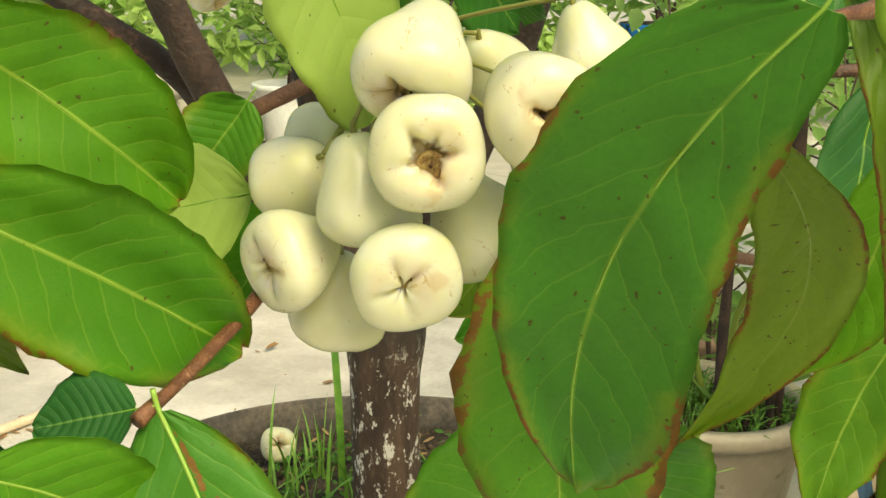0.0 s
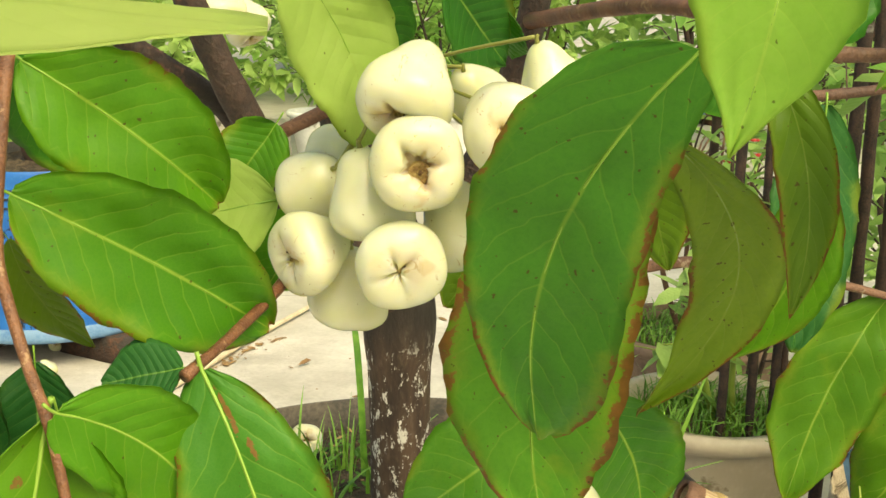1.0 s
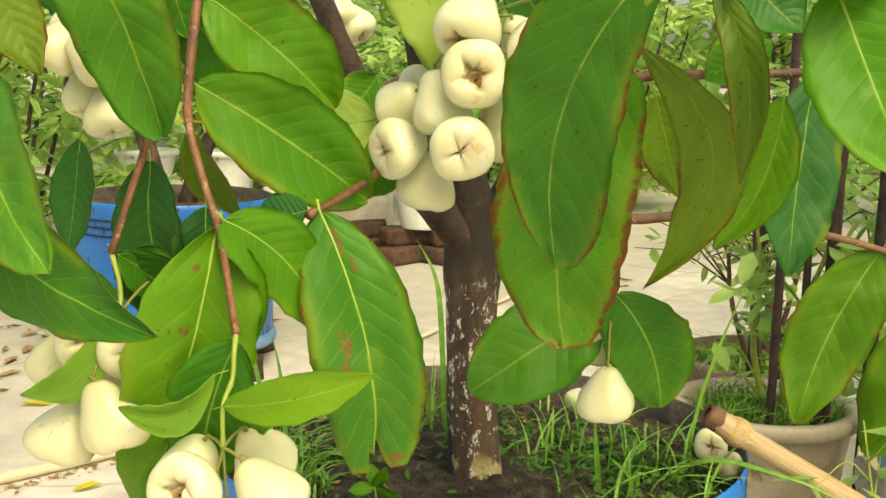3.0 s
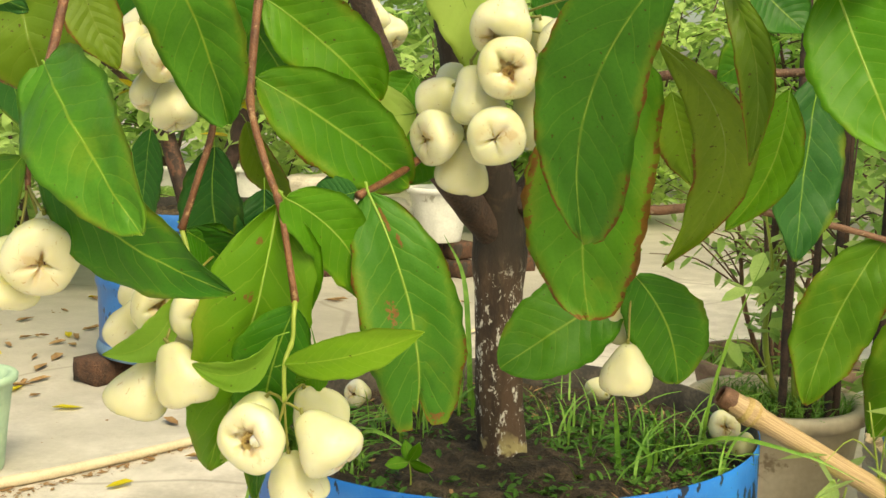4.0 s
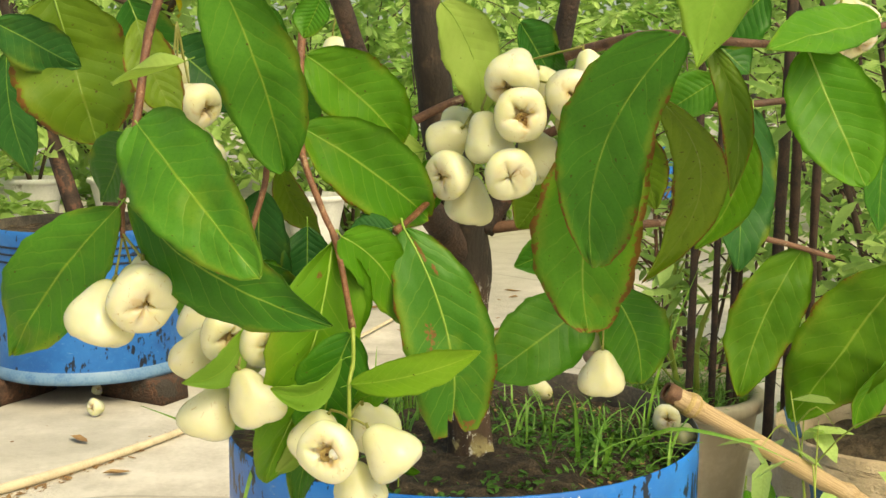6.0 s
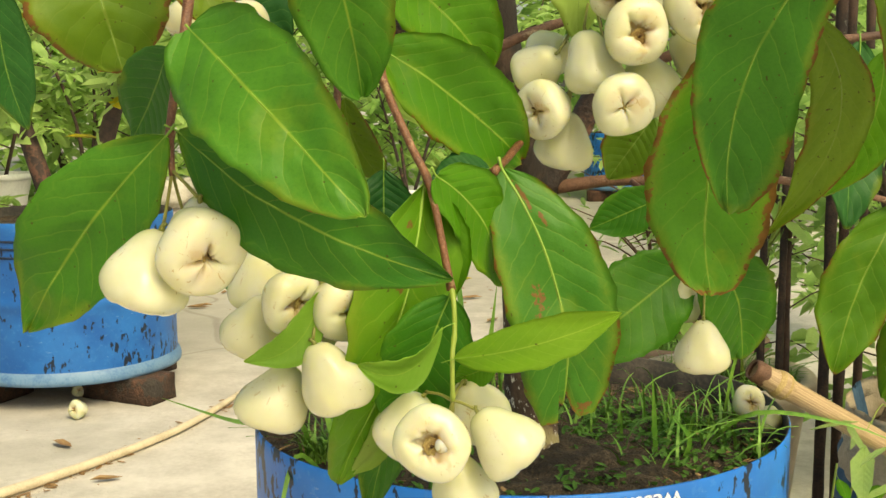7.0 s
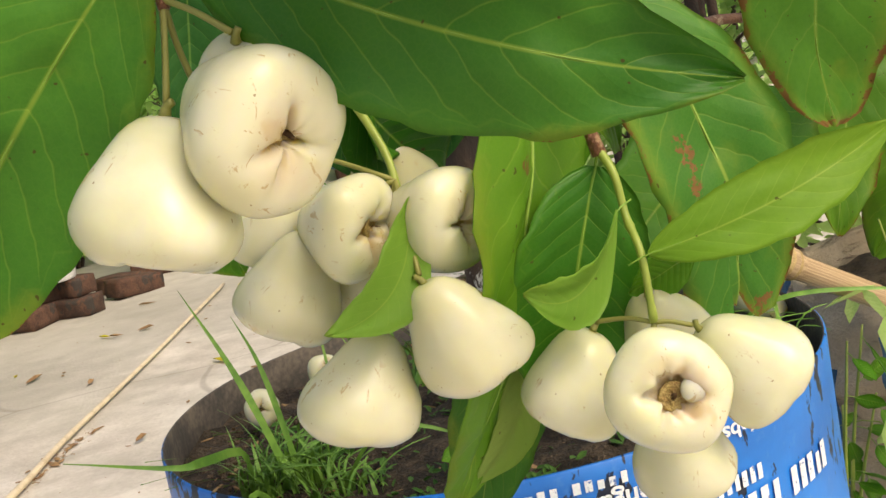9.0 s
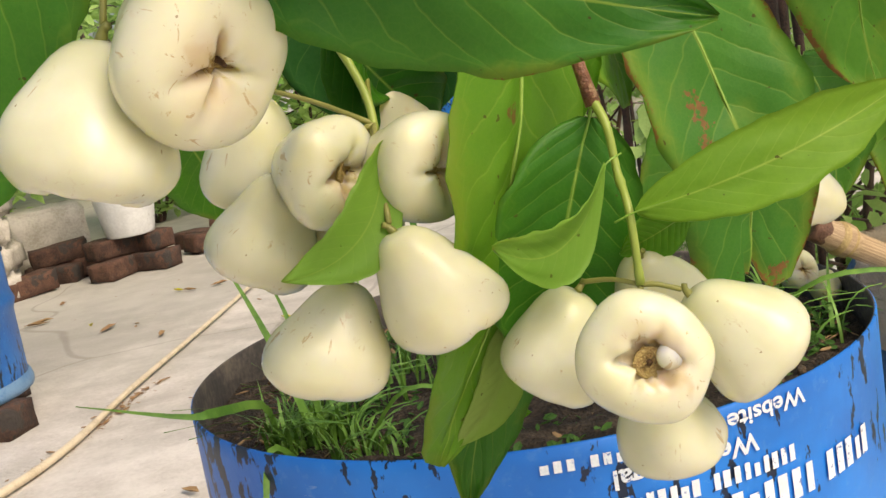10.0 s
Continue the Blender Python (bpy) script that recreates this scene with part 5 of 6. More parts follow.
def weeds(name, spots, seed, label, size=0.008):
    """Low herbs: short stems with small round leaves."""
    rng = random.Random(seed)
    vs, fs, uvs = [], [], []
    for cx, cy, cz, spread, count in spots:
        for k in range(count):
            if k % 7 == 0:
                a, r = rng.uniform(0, 6.28), spread * math.sqrt(rng.random())
                root = Vector((cx + r * math.cos(a), cy + r * math.sin(a), cz))
                wide, tall = rng.uniform(0.003, 0.009), rng.uniform(0.006, 0.028)
            c = root + Vector((rng.gauss(0, wide), rng.gauss(0, wide), 0.003 + tall * rng.random()))
            s = size * rng.uniform(0.5, 1.2)
            q = Euler((rng.uniform(-0.7, 0.7), rng.uniform(-0.7, 0.7), rng.uniform(0, 6.28))).to_matrix()
            i0 = len(vs)
            for x, y, z in ((-1, 0, 0), (-0.4, 0.45, 0.12), (0.4, 0.42, 0.12), (1, 0, 0), (0.4, -0.42, 0.12), (-0.4, -0.45, 0.12)):
                vs.append(c + q @ Vector((x * s, y * s, z * s)))
            fs += [(i0, i0 + 3, i0 + 2, i0 + 1), (i0, i0 + 5, i0 + 4, i0 + 3)]
            uvs += [(0, 0.5), (1, 0.5), (0.7, 0.9), (0.3, 0.9), (0, 0.5), (0.3, 0.1), (0.7, 0.1), (1, 0.5)]
    me = bpy.data.meshes.new(name)
    me.from_pydata([tuple(v) for v in vs], [], fs)
    layer = me.uv_layers.new(name="UVMap")
    for k, c in enumerate(uvs):
        layer.data[k].uv = c
    me.materials.append(WEED)
    return tagged(new(name, me), label, "weeds", kind="stuff")


weeds("weeds", ((0.03, 0.89, SZ, 0.11, 900), (0.12, 0.84, SZ, 0.10, 1000), (-0.05, 0.98, SZ, 0.14, 420), (-0.14, 0.80, SZ, 0.08, 160), (-0.20, 0.85, SZ, 0.05, 120), (0.04, 0.71, SZ, 0.06, 160), (0.15, 0.95, SZ, 0.08, 350), (-0.08, 0.72, SZ, 0.09, 260), (-0.16, 0.90, SZ, 0.10, 300)),
      5, "small leafy weeds covering the drum soil", 0.0058)
# crumbs of soil
rng = random.Random(55)
bm = bmesh.new()
for k in range(1300):
    a, r = rng.uniform(0, 6.28), 0.27 * math.sqrt(rng.random())
    size = rng.uniform(0.0015, 0.0055) * (1.8 if k % 25 == 0 else 1.0)
    m = Matrix.Translation((DX + r * math.cos(a), DY + r * math.sin(a), SZ + 0.004)) @ Euler((rng.uniform(0, 3), rng.uniform(0, 3), 0)).to_matrix().to_4x4() @ Matrix.Diagonal((size, size * rng.uniform(0.6, 1), size * rng.uniform(0.5, 0.9), 1))
    bmesh.ops.create_icosphere(bm, subdivisions=1, radius=1.0, matrix=m)
crumbs = new("soil_crumbs", mesh_of("soil_crumbs", bm, SOIL, smooth=False))
tagged(crumbs, "loose dark crumbs of soil in the drum", "soil", kind="stuff")
bm = bmesh.new()
for k in range(320):
    a, r = rng.uniform(0, 6.28), 0.275 * math.sqrt(rng.random())
    size = rng.uniform(0.002, 0.008)
    m = Matrix.Translation((DX + r * math.cos(a), DY + r * math.sin(a), SZ + 0.010)) @ Euler((rng.uniform(-0.5, 0.5), rng.uniform(-0.5, 0.5), rng.uniform(0, 6))).to_matrix().to_4x4() @ Matrix.Diagonal((size, size * rng.uniform(0.15, 0.5), size * 0.12, 1))
    bmesh.ops.create_icosphere(bm, subdivisions=1, radius=1.0, matrix=m)
litter = new("soil_litter", mesh_of("soil_litter", bm, DRY, smooth=False))
tagged(litter, "dry brown scraps lying on the drum soil", "litter", kind="stuff")
# a seedling on the soil
seedling = empty("seedling", (-0.115, 0.70, SZ), "tiny seedling with pale green leaves on the soil", "seedling")
bm = bmesh.new()
tube(bm, [(0, 0, -0.005), (0.002, 0, 0.02), (0.0, 0, 0.04)], [0.0012, 0.001, 0.0008], n=6, seg=6)
part("stem", bm, STALK, seedling)
for tip in ((0.026, -0.01, 0.034), (-0.024, -0.008, 0.036), (0.012, -0.01, 0.062), (-0.006, 0.01, 0.058)):
    leaf(seedling, (0, 0, 0.038), tip, 0.014, LEAF_BRIGHT, roll=30, petiole=0.002, rows=8, cols=4)

# a broad-leaved weed between the drum and the sack
yard_weed = empty("broadleaf_weed", (0.318, 0.915, GROUND), "green broad-leaved weed growing between the drum and the sack", "weed")
rng = random.Random(77)
for m in range(4):
    top = Vector((rng.uniform(0.0, 0.05), rng.uniform(-0.06, 0.03), rng.uniform(0.27, 0.37)))
    bm = bmesh.new()
    tube(bm, [(0, 0, -0.004), (top.x * 0.35, top.y * 0.3, top.z * 0.55), tuple(top)], [0.0030, 0.0024, 0.0012], n=7, seg=6)
    part("stem", bm, STALK, yard_weed)
    for k in range(5):
        share = 0.45 + 0.13 * k
        at = Vector((top.x * share ** 1.5, top.y * share ** 1.5, top.z * share))
        turn = rng.uniform(-1.9, 0.9)
        way = Vector((math.cos(turn), math.sin(turn), rng.uniform(-1.6, 0.2))).normalized()
        leaf(yard_weed, tuple(at + way * 0.010), tuple(at + way * rng.uniform(0.040, 0.065)), rng.uniform(0.014, 0.022), LEAF_BRIGHT, roll=rng.uniform(-40, 40), petiole=0.010, rows=10, cols=4)


# ---------------------------------------------------------------- background plants and pots
def shrub(at, height, spread, leaves, leaf_size, seed, label, stems=3, name="shrub", bare=0.3, mat=None, shape=1.0, stem_r=0.012, bark=None, lemon=0):
    """A bush: stems with side limbs and a crown of single folded leaves along the limbs."""
    rng = random.Random(seed)
    ob = empty(name, at, label, "shrub")
    bm = bmesh.new()
    limbs = []
    for s in range(stems):
        a = 6.28 * s / stems + rng.uniform(-0.5, 0.5)
        top = Vector((spread * 0.35 * math.cos(a), spread * 0.35 * math.sin(a), height * rng.uniform(0.75, 0.95)))
        pts = [Vector((0.01 * math.cos(a), 0.01 * math.sin(a), -0.03)), top * 0.35 + Vector((rng.uniform(-0.03, 0.03), rng.uniform(-0.03, 0.03), 0)), top * 0.7, top]
        tube(bm, pts, [stem_r, stem_r * 0.85, stem_r * 0.6, stem_r * 0.3], n=10, seg=7, rough=0.15)
        limbs.append(pts)
        for _ in range(7):
            t = rng.uniform(bare, 0.95)
            p = spline(pts, 20)[int(t * 20)]
            b = rng.uniform(0, 6.28)
            out = Vector((math.cos(b), math.sin(b), rng.uniform(0.1, 0.9))) * spread * rng.uniform(0.3, 0.62) * shape
            q = [p, p + out * 0.5 + Vector((0, 0, 0.02)), p + out + Vector((0, 0, -0.04 * spread))]
            tube(bm, q, [stem_r * 0.4, stem_r * 0.28, stem_r * 0.12], n=6, seg=5)
            limbs.append(q)
    part("stem", bm, bark or DARK_BARK, ob)
    for colour, many, nm in ((mat or BLADE, leaves, "crown"), (LEMON, lemon, "yellow_leaves")):
        if not many:
            continue
        vs, fs, uvs = [], [], []
        curves = [spline(q, 12) for q in limbs]
        for _ in range(many):
            c = rng.choice(curves)
            lo = int(12 * (bare if len(c) and c[0].z < 0 else 0.15))
            p = c[rng.randint(lo, 12)] + Vector((rng.gauss(0, 0.02), rng.gauss(0, 0.02), rng.gauss(0, 0.02)))
            if p.z < 0.05:
                continue
            s = leaf_size * rng.uniform(0.6, 1.15)
            w = s * rng.uniform(0.16, 0.24)
            b = rng.uniform(0, 6.28)
            q = Euler((rng.uniform(-0.7, 0.7), rng.uniform(-0.6, 0.9), b)).to_matrix()
            i0 = len(vs)
            for x, y, z in ((0, 0, 0), (0.3 * s, w, 0.18 * w), (0.7 * s, w * 0.85, -0.02 * s), (s, 0, -0.12 * s), (0.7 * s, -w * 0.85, -0.02 * s), (0.3 * s, -w, 0.18 * w), (0.5 * s, 0, -0.01 * s - 0.25 * w)):
                vs.append(p + q @ Vector((x, y, z)))
            fs += [(i0, i0 + 6, i0 + 2, i0 + 1), (i0 + 6, i0 + 3, i0 + 2), (i0, i0 + 5, i0 + 4, i0 + 6), (i0 + 6, i0 + 4, i0 + 3)]
            uvs += [(0, 0.5), (0.5, 0.5), (0.7, 0.95), (0.3, 0.95), (0.5, 0.5), (1, 0.5), (0.7, 0.95), (0, 0.5), (0.3, 0.05), (0.7, 0.05), (0.5, 0.5), (0.5, 0.5), (0.7, 0.05), (1, 0.5)]
        me = bpy.data.meshes.new(nm)
        me.from_pydata([tuple(v) for v in vs], [], fs)
        layer = me.uv_layers.new(name="UVMap")
        flat = np.array(uvs, dtype=np.float32).ravel()
        layer.data.foreach_set("uv", flat)
        me.materials.append(colour)
        me.shade_smooth()
        cr = new(nm, me)
        cr.parent = ob
    return ob


def pot(at, top, base, height, mat, label, rim=0.014, soil=True, name="plant_pot"):
    ob = empty(name, at, label, "pot")
    bm = bmesh.new()
    t = 0.008
    prof = [(0.0, 0.0), (base * 0.96, 0.0), (base, 0.006), (base + (top - base) * 0.55, height * 0.55), (top, height - rim * 2.2), (top + rim * 0.2, height - rim * 2.0),
            (top + rim, height - rim * 1.6), (top + rim * 1.1, height - rim * 0.5), (top + rim * 0.7, height), (top - t, height - 0.002), (top - t * 1.5, height - 0.05), (base - t, 0.02), (0.0, 0.02)]
    lathe(bm, prof, 56, wobble=0.008)
    part("shell", bm, mat, ob)
    if soil:
        soil_bed(ob, (top - t) * 0.985, height - 0.035, swell=0.006, rough=0.008)
    return ob


# the second blue drum on bricks, with a lemon bush
drum((-1.04, 2.72, GROUND + 0.068), 0.275, 0.405, "blue cut-down plastic drum planter standing on bricks", wobble=0.012, mat=BLUE_PLASTIC)
rear = [o for o in scene.objects if o.name.startswith("drum")][-1]
soil_bed(rear, 0.268, 0.375, swell=0.01)
# thin near-black blue bands round the upper wall
for z, r in ((0.320, 0.2766), (0.341, 0.2766), (0.360, 0.2766)):
    bm = bmesh.new()
    lathe(bm, [(r - 0.001, z - 0.003), (r + 0.0025, z - 0.0015), (r + 0.0025, z + 0.0015), (r - 0.001, z + 0.003)], 96, wobble=0.012)
    part("groove_band", bm, GROOVE, rear, "dark line round the drum")
for i, (dx, dy, tr) in enumerate(((-0.19, -0.13, 62), (0.17, -0.13, -28), (0.15, 0.09, 70), (-0.14, 0.12, -60))):
    brick((-1.04 + dx, 2.72 + dy, GROUND + 0.034), (0.23, 0.105, 0.068), tr, 20 + i)
shrub((-1.04, 2.74, GROUND + 0.41), 1.15, 0.95, 900, 0.085, 11, "leafy lemon bush with a few yellow leaves in a drum", stems=2, bare=0.30, stem_r=0.027, lemon=70)
# far drum row
drum((1.48, 7.9, GROUND + 0.08), 0.29, 0.40, "blue steel drum planter far across the yard", wobble=0.01)
far = [o for o in scene.objects if o.name.startswith("drum")][-1]
soil_bed(far, 0.283, 0.36, swell=0.01)
for i, (dx, dy) in enumerate(((-0.18, -0.15), (0.18, -0.15), (0.0, 0.2))):
    brick((1.48 + dx, 7.9 + dy, GROUND + 0.04), (0.23, 0.11, 0.08), 30 * i, 30 + i)
shrub((1.48, 7.9, GROUND + 0.43), 1.1, 1.0, 700, 0.10, 12, "leafy green bush in a far drum", stems=3, bare=0.35, stem_r=0.02)

# pots to the right
pot((0.374, 1.50, GROUND), 0.135, 0.10, 0.312, CREAM, "cream plastic pot with stained rim, full of grass")
grass_patch("grass", ((0.374, 1.50, GROUND + 0.276, 0.118, 560, 0.085, 1.0),), 8, "grass growing thick in a cream pot")
pot((0.47, 2.15, GROUND), 0.172, 0.13, 0.235, TERRA, "wide terracotta bowl planter with grass and a thorny plant")
grass_patch("grass", ((0.47, 2.15, GROUND + 0.198, 0.155, 620, 0.085, 1.0),), 9, "grass growing in a terracotta bowl")
thorn = shrub((0.47, 2.15, GROUND + 0.195), 0.52, 0.36, 260, 0.045, 13, "sparse thorny plant with red flowers in a bowl", stems=6, bare=0.40, stem_r=0.0065, bark=TWIG)
rng = random.Random(4)
for k in range(14):
    c = Vector((rng.uniform(-0.14, 0.14), rng.uniform(-0.12, 0.12), rng.uniform(0.34, 0.52)))
    bm = bmesh.new()
    for j in range(5):
        a = 6.28 * j / 5
        o = c + Vector((math.cos(a) * 0.008, math.sin(a) * 0.008, 0.003))
        bmesh.ops.create_icosphere(bm, subdivisions=1, radius=0.007, matrix=Matrix.Translation(o) @ Matrix.Diagonal((1, 1, 0.4, 1)))
    part("flower", bm, RED_PETAL, thorn, "small red flower")

shrub((0.47, 1.72, GROUND + 0.02), 0.95, 0.42, 300, 0.055, 41, "young plant with light green leaves among rods", stems=4, bare=0.35, stem_r=0.005)
shrub((0.400, 1.51, GROUND + 0.270), 0.42, 0.20, 70, 0.060, 43, "thin green plant with broad leaves in a cream pot", stems=2, bare=0.08, stem_r=0.006, bark=STALK)
# woven sack planter beside the drum
sack = empty("grow_sack", (0.66, 1.07, GROUND), "brown woven sack planter with faded blue print", "sack")
bm = bmesh.new()
seg, rows = 90, 64
rings = []
for k in range(rows + 1):
    z = 0.365 * k / rows
    ring = []
    for j in range(seg):
        a = 6.28318 * j / seg
        r = 0.235 * (1 + 0.05 * math.sin(k / rows * 3.1)) * (1 + 0.035 * noise.noise((math.cos(a) * 3, math.sin(a) * 3, z * 14)) + 0.03 * noise.noise((math.cos(a) * 7, math.sin(a) * 7, z * 30)) + 0.014 * math.sin(z * 105 + 5 * noise.noise((math.cos(a) * 4, math.sin(a) * 4, z * 5))))
        ring.append(bm.verts.new((r * math.cos(a), r * math.sin(a) * 0.9, z)))
    rings.append(ring)
for k in (0.985, 0.93):
    rings.append([bm.verts.new((v.co.x * k, v.co.y * k, 0.365 - (1 - k) * 0.8)) for v in rings[rows]])
for a, b in zip(rings, rings[1:]):
    for j in range(seg):
        i = (j + 1) % seg
        f = bm.faces.new((a[j], a[i], b[i], b[j]))
        ang = math.degrees(math.atan2(a[j].co.y, a[j].co.x)) % 360
        if (138 < ang < 152 and a[j].co.z > 0.10) or (164 < ang < 186 and a[j].co.z < 0.265) or (200 < ang < 212 and a[j].co.z < 0.31):
            f.material_index = 1
part("cloth", bm, [SACK, SACK_BLUE], sack)
soil_bed(sack, 0.19, 0.325)
shrub((0.66, 1.07, GROUND + 0.33), 0.80, 0.50, 420, 0.075, 14, "leafy green bush growing from a sack", stems=3, bare=0.12, stem_r=0.008)


shrub((0.43, 0.80, GROUND), 0.50, 0.24, 60, 0.060, 31, "low leafy plant growing beside the sack", stems=3, bare=0.45, stem_r=0.003, bark=STALK)


# rusty rods staking the plants
def rod(x, y, top, r, seed, lean=0.0):
    bm = bmesh.new()
    tube(bm, [(0, 0, 0), (lean * 0.5, 0, (top - GROUND) * 0.5), (lean, 0, top - GROUND)], [r, r, r], n=30, seg=8, rough=0.25)
    ob = new("iron_rod", mesh_of("iron_rod", bm, RUST))
    ob.location = (x, y, GROUND)
    return tagged(ob, "rusty iron rod standing upright among pots", "rod", "rusty upright rods")


for i, (x, y, top, r, ln) in enumerate(((0.367, 1.42, 1.35, 0.0070, 0.01), (0.412, 1.43, 1.4, 0.006, 0.0), (0.440, 1.43, 1.45, 0.0062, 0.01), (0.458, 1.44, 1.5, 0.0068, -0.01), (0.50, 1.40, 1.5, 0.0095, 0.02), (0.545, 1.44, 1.5, 0.009, 0.0), (0.36, 1.66, 0.9, 0.007, 0.03), (0.60, 1.50, 1.4, 0.008, 0.0))):
    rod(x, y, top, r, i, ln)

# mint pot at the edge of the yard
pot((-1.21, 1.78, GROUND), 0.088, 0.065, 0.205, MINT, "pale mint green plastic flower pot on concrete", rim=0.010)
# white pots and brick piles at the back
for x, y, s, up in ((-0.60, 4.62, 1.0, 0.148), (-1.50, 4.75, 0.95, 0.222), (-1.87, 4.70, 0.95, 0.222), (-0.1, 5.3, 1.0, 0.074)):
    pot((x, y, GROUND + up), 0.135 * s, 0.095 * s, 0.24 * s, WHITE_PLASTIC, "white plastic planter on bricks at the back of the yard")
    shrub((x, y, GROUND + up + 0.20 * s), 0.85, 0.7, 420, 0.08, int(abs(x * 100)), "green leafy potted bush at the back", stems=3, bare=0.2, stem_r=0.009)
    for k in range(2 * round(up / 0.074)):
        brick((x - 0.07 + 0.13 * (k % 2) + 0.03 * math.sin(5 * x + 3 * k), y - 0.05 + 0.03 * k, GROUND + 0.037 + 0.074 * (k // 2)), (0.23 - 0.02 * (k % 2), 0.11, 0.073), (23, -38, 64, -12)[k % 4] + 40 * math.sin(7 * x + k), 40 + k)
for k, (x, y, z, tr) in enumerate(((-1.02, 4.52, 0, 35), (-0.92, 4.72, 0, -20), (-0.80, 4.80, 0, 60), (-0.90, 4.76, 1, 10), (-0.30, 4.80, 0, 30), (-0.35, 4.95, 0, -40), (-1.30, 4.9, 0, 5))):
    brick((x, y, GROUND + 0.037 + 0.074 * z), (0.23 - 0.015 * (k % 3), 0.11, 0.073), tr, 60 + k, (-5, 3, 7, -4, 5, 0, 2)[k])


def slab(at, size, turn, seed):
    bm = bmesh.new()
    bmesh.ops.create_cube(bm, size=1)
    bmesh.ops.scale(bm, vec=size, verts=bm.verts)
    bmesh.ops.bevel(bm, geom=bm.edges, offset=0.02, segments=3, affect="EDGES")
    bmesh.ops.subdivide_edges(bm, edges=[e for e in bm.edges if e.calc_length() > 0.06], cuts=3, use_grid_fill=True)
    for v in bm.verts:
        v.co += noise.noise_vector(v.co * 12 + Vector((seed * 5, 0, 0))) * 0.012
    ob = new("sand_bag", mesh_of("sand_bag", bm, PALE_BAG))
    ob.matrix_world = pose(*at, 0, 0, turn)
    return tagged(ob, "pale dusty filled bag lying in a low stack", "bag", "stacked pale bags")


for k in range(4):
    slab((-1.16 + 0.01 * (k % 2), 4.55, GROUND + 0.055 + 0.105 * k), (0.26, 0.24, 0.11), 8 * (-1) ** k, k)
slab((-0.98, 5.05, GROUND + 0.14), (0.34, 0.25, 0.28), 10, 9)

# bushes round the yard
for i, (x, y, h, s, n, l) in enumerate(((-2.1, 3.9, 1.6, 1.4, 1300, 0.11), (-1.6, 5.2, 1.9, 1.6, 1400, 0.12), (-2.9, 5.2, 2.2, 1.8, 1500, 0.13), (-0.55, 6.2, 1.6, 1.6, 1200, 0.12), (0.35, 6.8, 1.6, 1.5, 1200, 0.12),
                                        (1.9, 6.2, 1.5, 1.2, 900, 0.10), (1.2, 3.0, 1.2, 0.9, 900, 0.09), (1.0, 2.1, 1.1, 0.7, 800, 0.08), (1.9, 4.4, 1.6, 1.4, 1200, 0.11), (2.5, 6.5, 2.0, 1.8, 1300, 0.13), (0.95, 1.55, 0.9, 0.6, 600, 0.075))):
    shrub((x, y, GROUND), h, s, int(n * (2.2 if x < 0.5 else 1.3)), l * 0.85, 100 + i, "dense green garden bush with narrow leaves", stems=5, bare=0.06, stem_r=0.011, name="bush")


def hedge(y, x0, x1, tall, count, size, seed):
    rng = random.Random(seed)
    vs, fs, uvs = [], [], []
    for _ in range(count):
        x = rng.uniform(x0, x1)
        top = tall * (0.75 + 0.35 * noise.noise((x * 0.5, seed, 0)))
        p = Vector((x, y + rng.gauss(0, 0.5) + 0.03 * x * x * 0.3, GROUND + top * rng.random() ** 0.8))
        s = size * rng.uniform(0.5, 1.2)
        w = s * 0.24
        q = Euler((rng.uniform(-0.9, 0.9), rng.uniform(-0.8, 0.8), rng.uniform(0, 6.28))).to_matrix()
        i0 = len(vs)
        for a, b, c in ((0, 0, 0), (0.4 * s, w, 0), (s, 0, -0.1 * s), (0.4 * s, -w, 0)):
            vs.append(p + q @ Vector((a, b, c)))
        fs += [(i0, i0 + 2, i0 + 1), (i0, i0 + 3, i0 + 2)]
        uvs += [(0, 0.5), (1, 0.5), (0.4, 0.95), (0, 0.5), (0.4, 0.05), (1, 0.5)]
    me = bpy.data.meshes.new("hedge")
    me.from_pydata([tuple(v) for v in vs], [], fs)
    me.uv_layers.new(name="UVMap").data.foreach_set("uv", np.array(uvs, dtype=np.float32).ravel())
    me.materials.append(BLADE)
    return tagged(new("hedge", me), "dense green planting along the back of the yard", "hedge", kind="stuff")


hedge(8.6, -9, 9, 3.4, 16000, 0.20, 1)
hedge(11.0, -12, 12, 5.0, 12000, 0.32, 2)

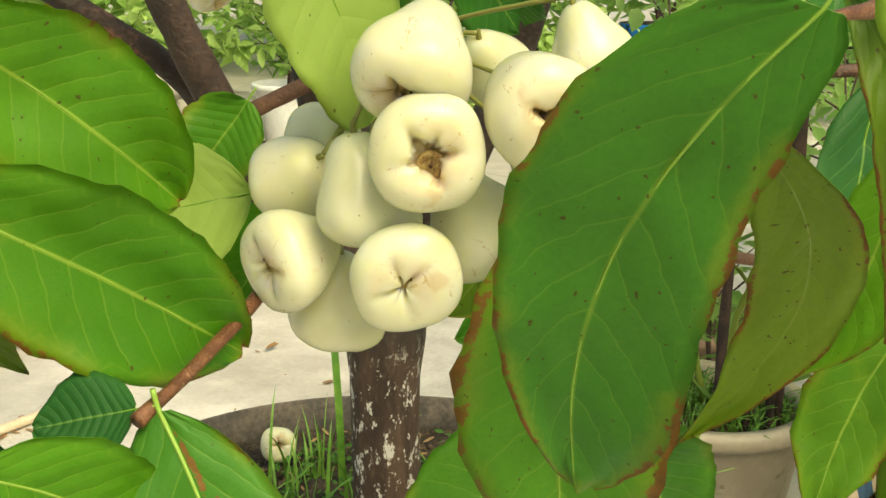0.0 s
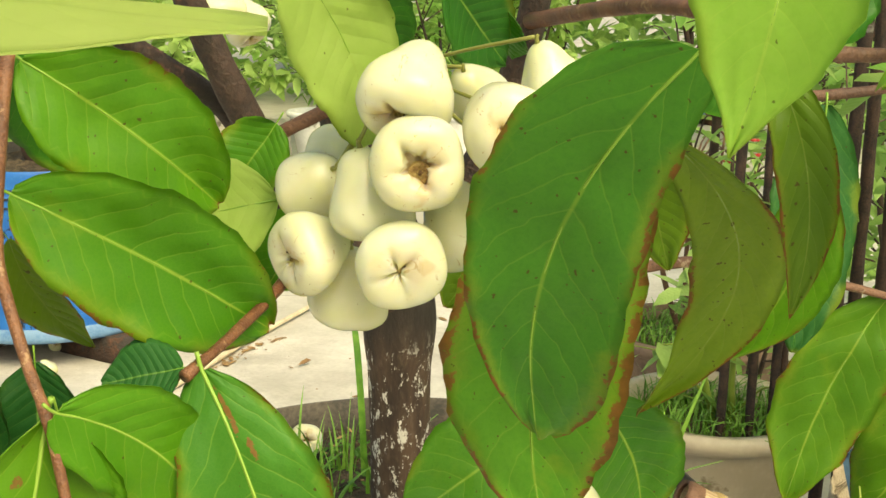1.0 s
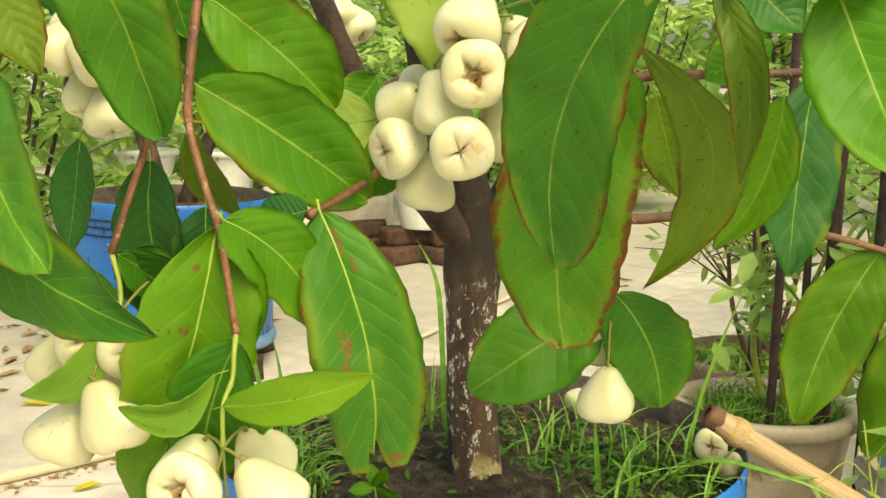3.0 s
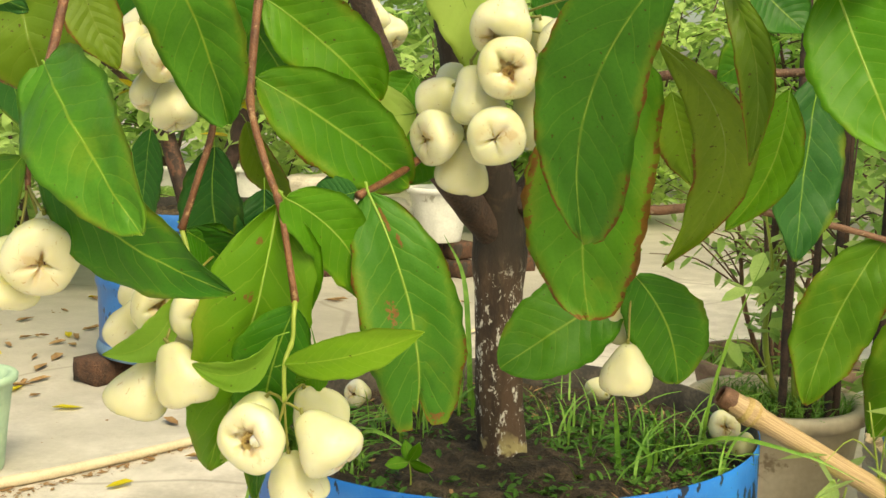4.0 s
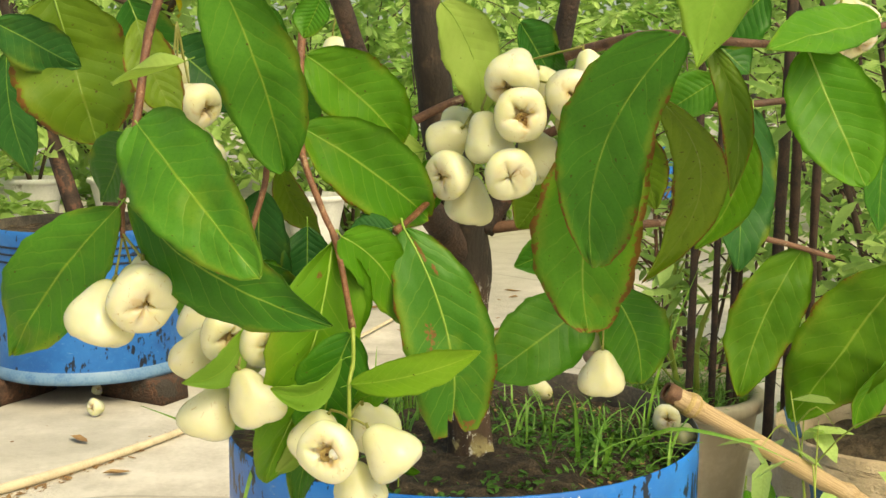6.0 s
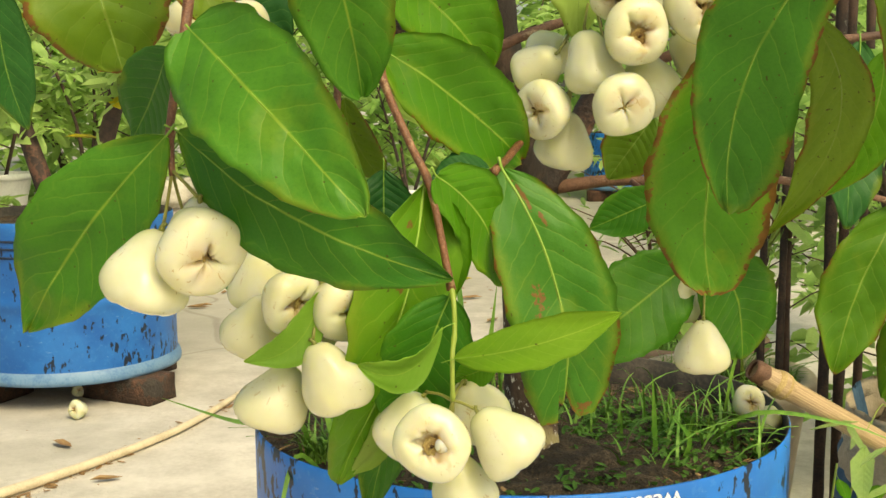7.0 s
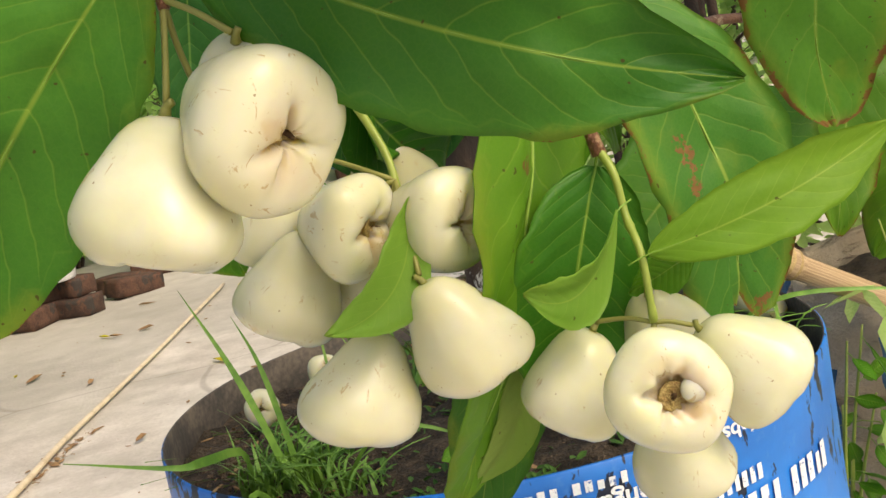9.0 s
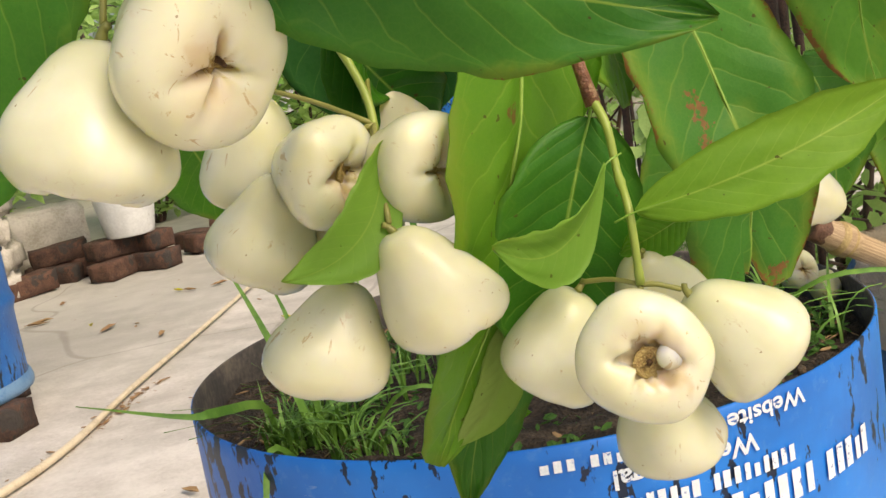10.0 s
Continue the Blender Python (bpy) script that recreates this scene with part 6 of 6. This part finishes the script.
# litter on the yard: dry leaves
rng = random.Random(77)
for k in range(120):
    x, y = (rng.uniform(-2.0, 0.3), rng.uniform(1.6, 4.6)) if k < 46 else (rng.gauss(-1.50, 0.22), rng.gauss(2.75, 0.40))
    if (x + 1.04) ** 2 + (y - 2.72) ** 2 < 0.16 or (x + 0.036) ** 2 + (y - 0.884) ** 2 < 0.16:
        continue
    bm = bmesh.new()
    s = rng.uniform(0.02, 0.05)
    w = s * rng.uniform(0.2, 0.35)
    vs = [bm.verts.new(p) for p in ((-s, 0, 0.004), (-0.3 * s, w, 0.008), (0.5 * s, w * 0.8, 0.012), (s, 0, 0.006), (0.4 * s, -w, 0.010), (-0.4 * s, -w * 0.9, 0.006), (0, 0, 0.002))]
    for a, b in ((0, 1), (1, 2), (2, 3), (3, 4), (4, 5), (5, 0)):
        bm.faces.new((vs[6], vs[b], vs[a]))
    ob = new("fallen_leaf", mesh_of("fallen_leaf", bm, LEMON if k % 3 == 0 else DRY))
    ob.matrix_world = pose(x, y, GROUND + 0.003 + 0.012 * noise.noise((x * 0.7, y * 0.7, 0)), 0, 0, rng.uniform(0, 360))
    tagged(ob, "dry fallen leaf lying on the concrete", "leaf", "dry leaves on the yard")

# chips and dust swept along the joint in the concrete
rng = random.Random(91)
bm = bmesh.new()
for k in range(640):
    if k < 450:
        t = rng.random()
        x, y = -1.13 + 0.62 * t + rng.gauss(0, 0.016) + 0.03, 1.63 + 1.15 * t ** 1.3 + rng.gauss(0, 0.016) - 0.03
    else:
        x, y = rng.uniform(-1.9, 0.2), rng.uniform(1.2, 4.2)
    if (x + 1.04) ** 2 + (y - 2.72) ** 2 < 0.12:
        continue
    size = rng.choice((0.0015, 0.002, 0.003, 0.004, 0.0075)) * rng.uniform(0.7, 1.2)
    z = GROUND + 0.012 * noise.noise((x * 0.7, y * 0.7, 0)) + 0.003
    m = Matrix.Translation((x, y, z)) @ Euler((0, 0, rng.uniform(0, 3))).to_matrix().to_4x4() @ Matrix.Diagonal((size * rng.uniform(0.8, 2.6), size * rng.uniform(0.4, 1.0), size * 0.15, 1))
    bmesh.ops.create_icosphere(bm, subdivisions=1, radius=1.0, matrix=m)
chips = new("yard_debris", mesh_of("yard_debris", bm, DRY, smooth=False))
tagged(chips, "brown chips and dust scattered on the concrete", "debris", kind="stuff")
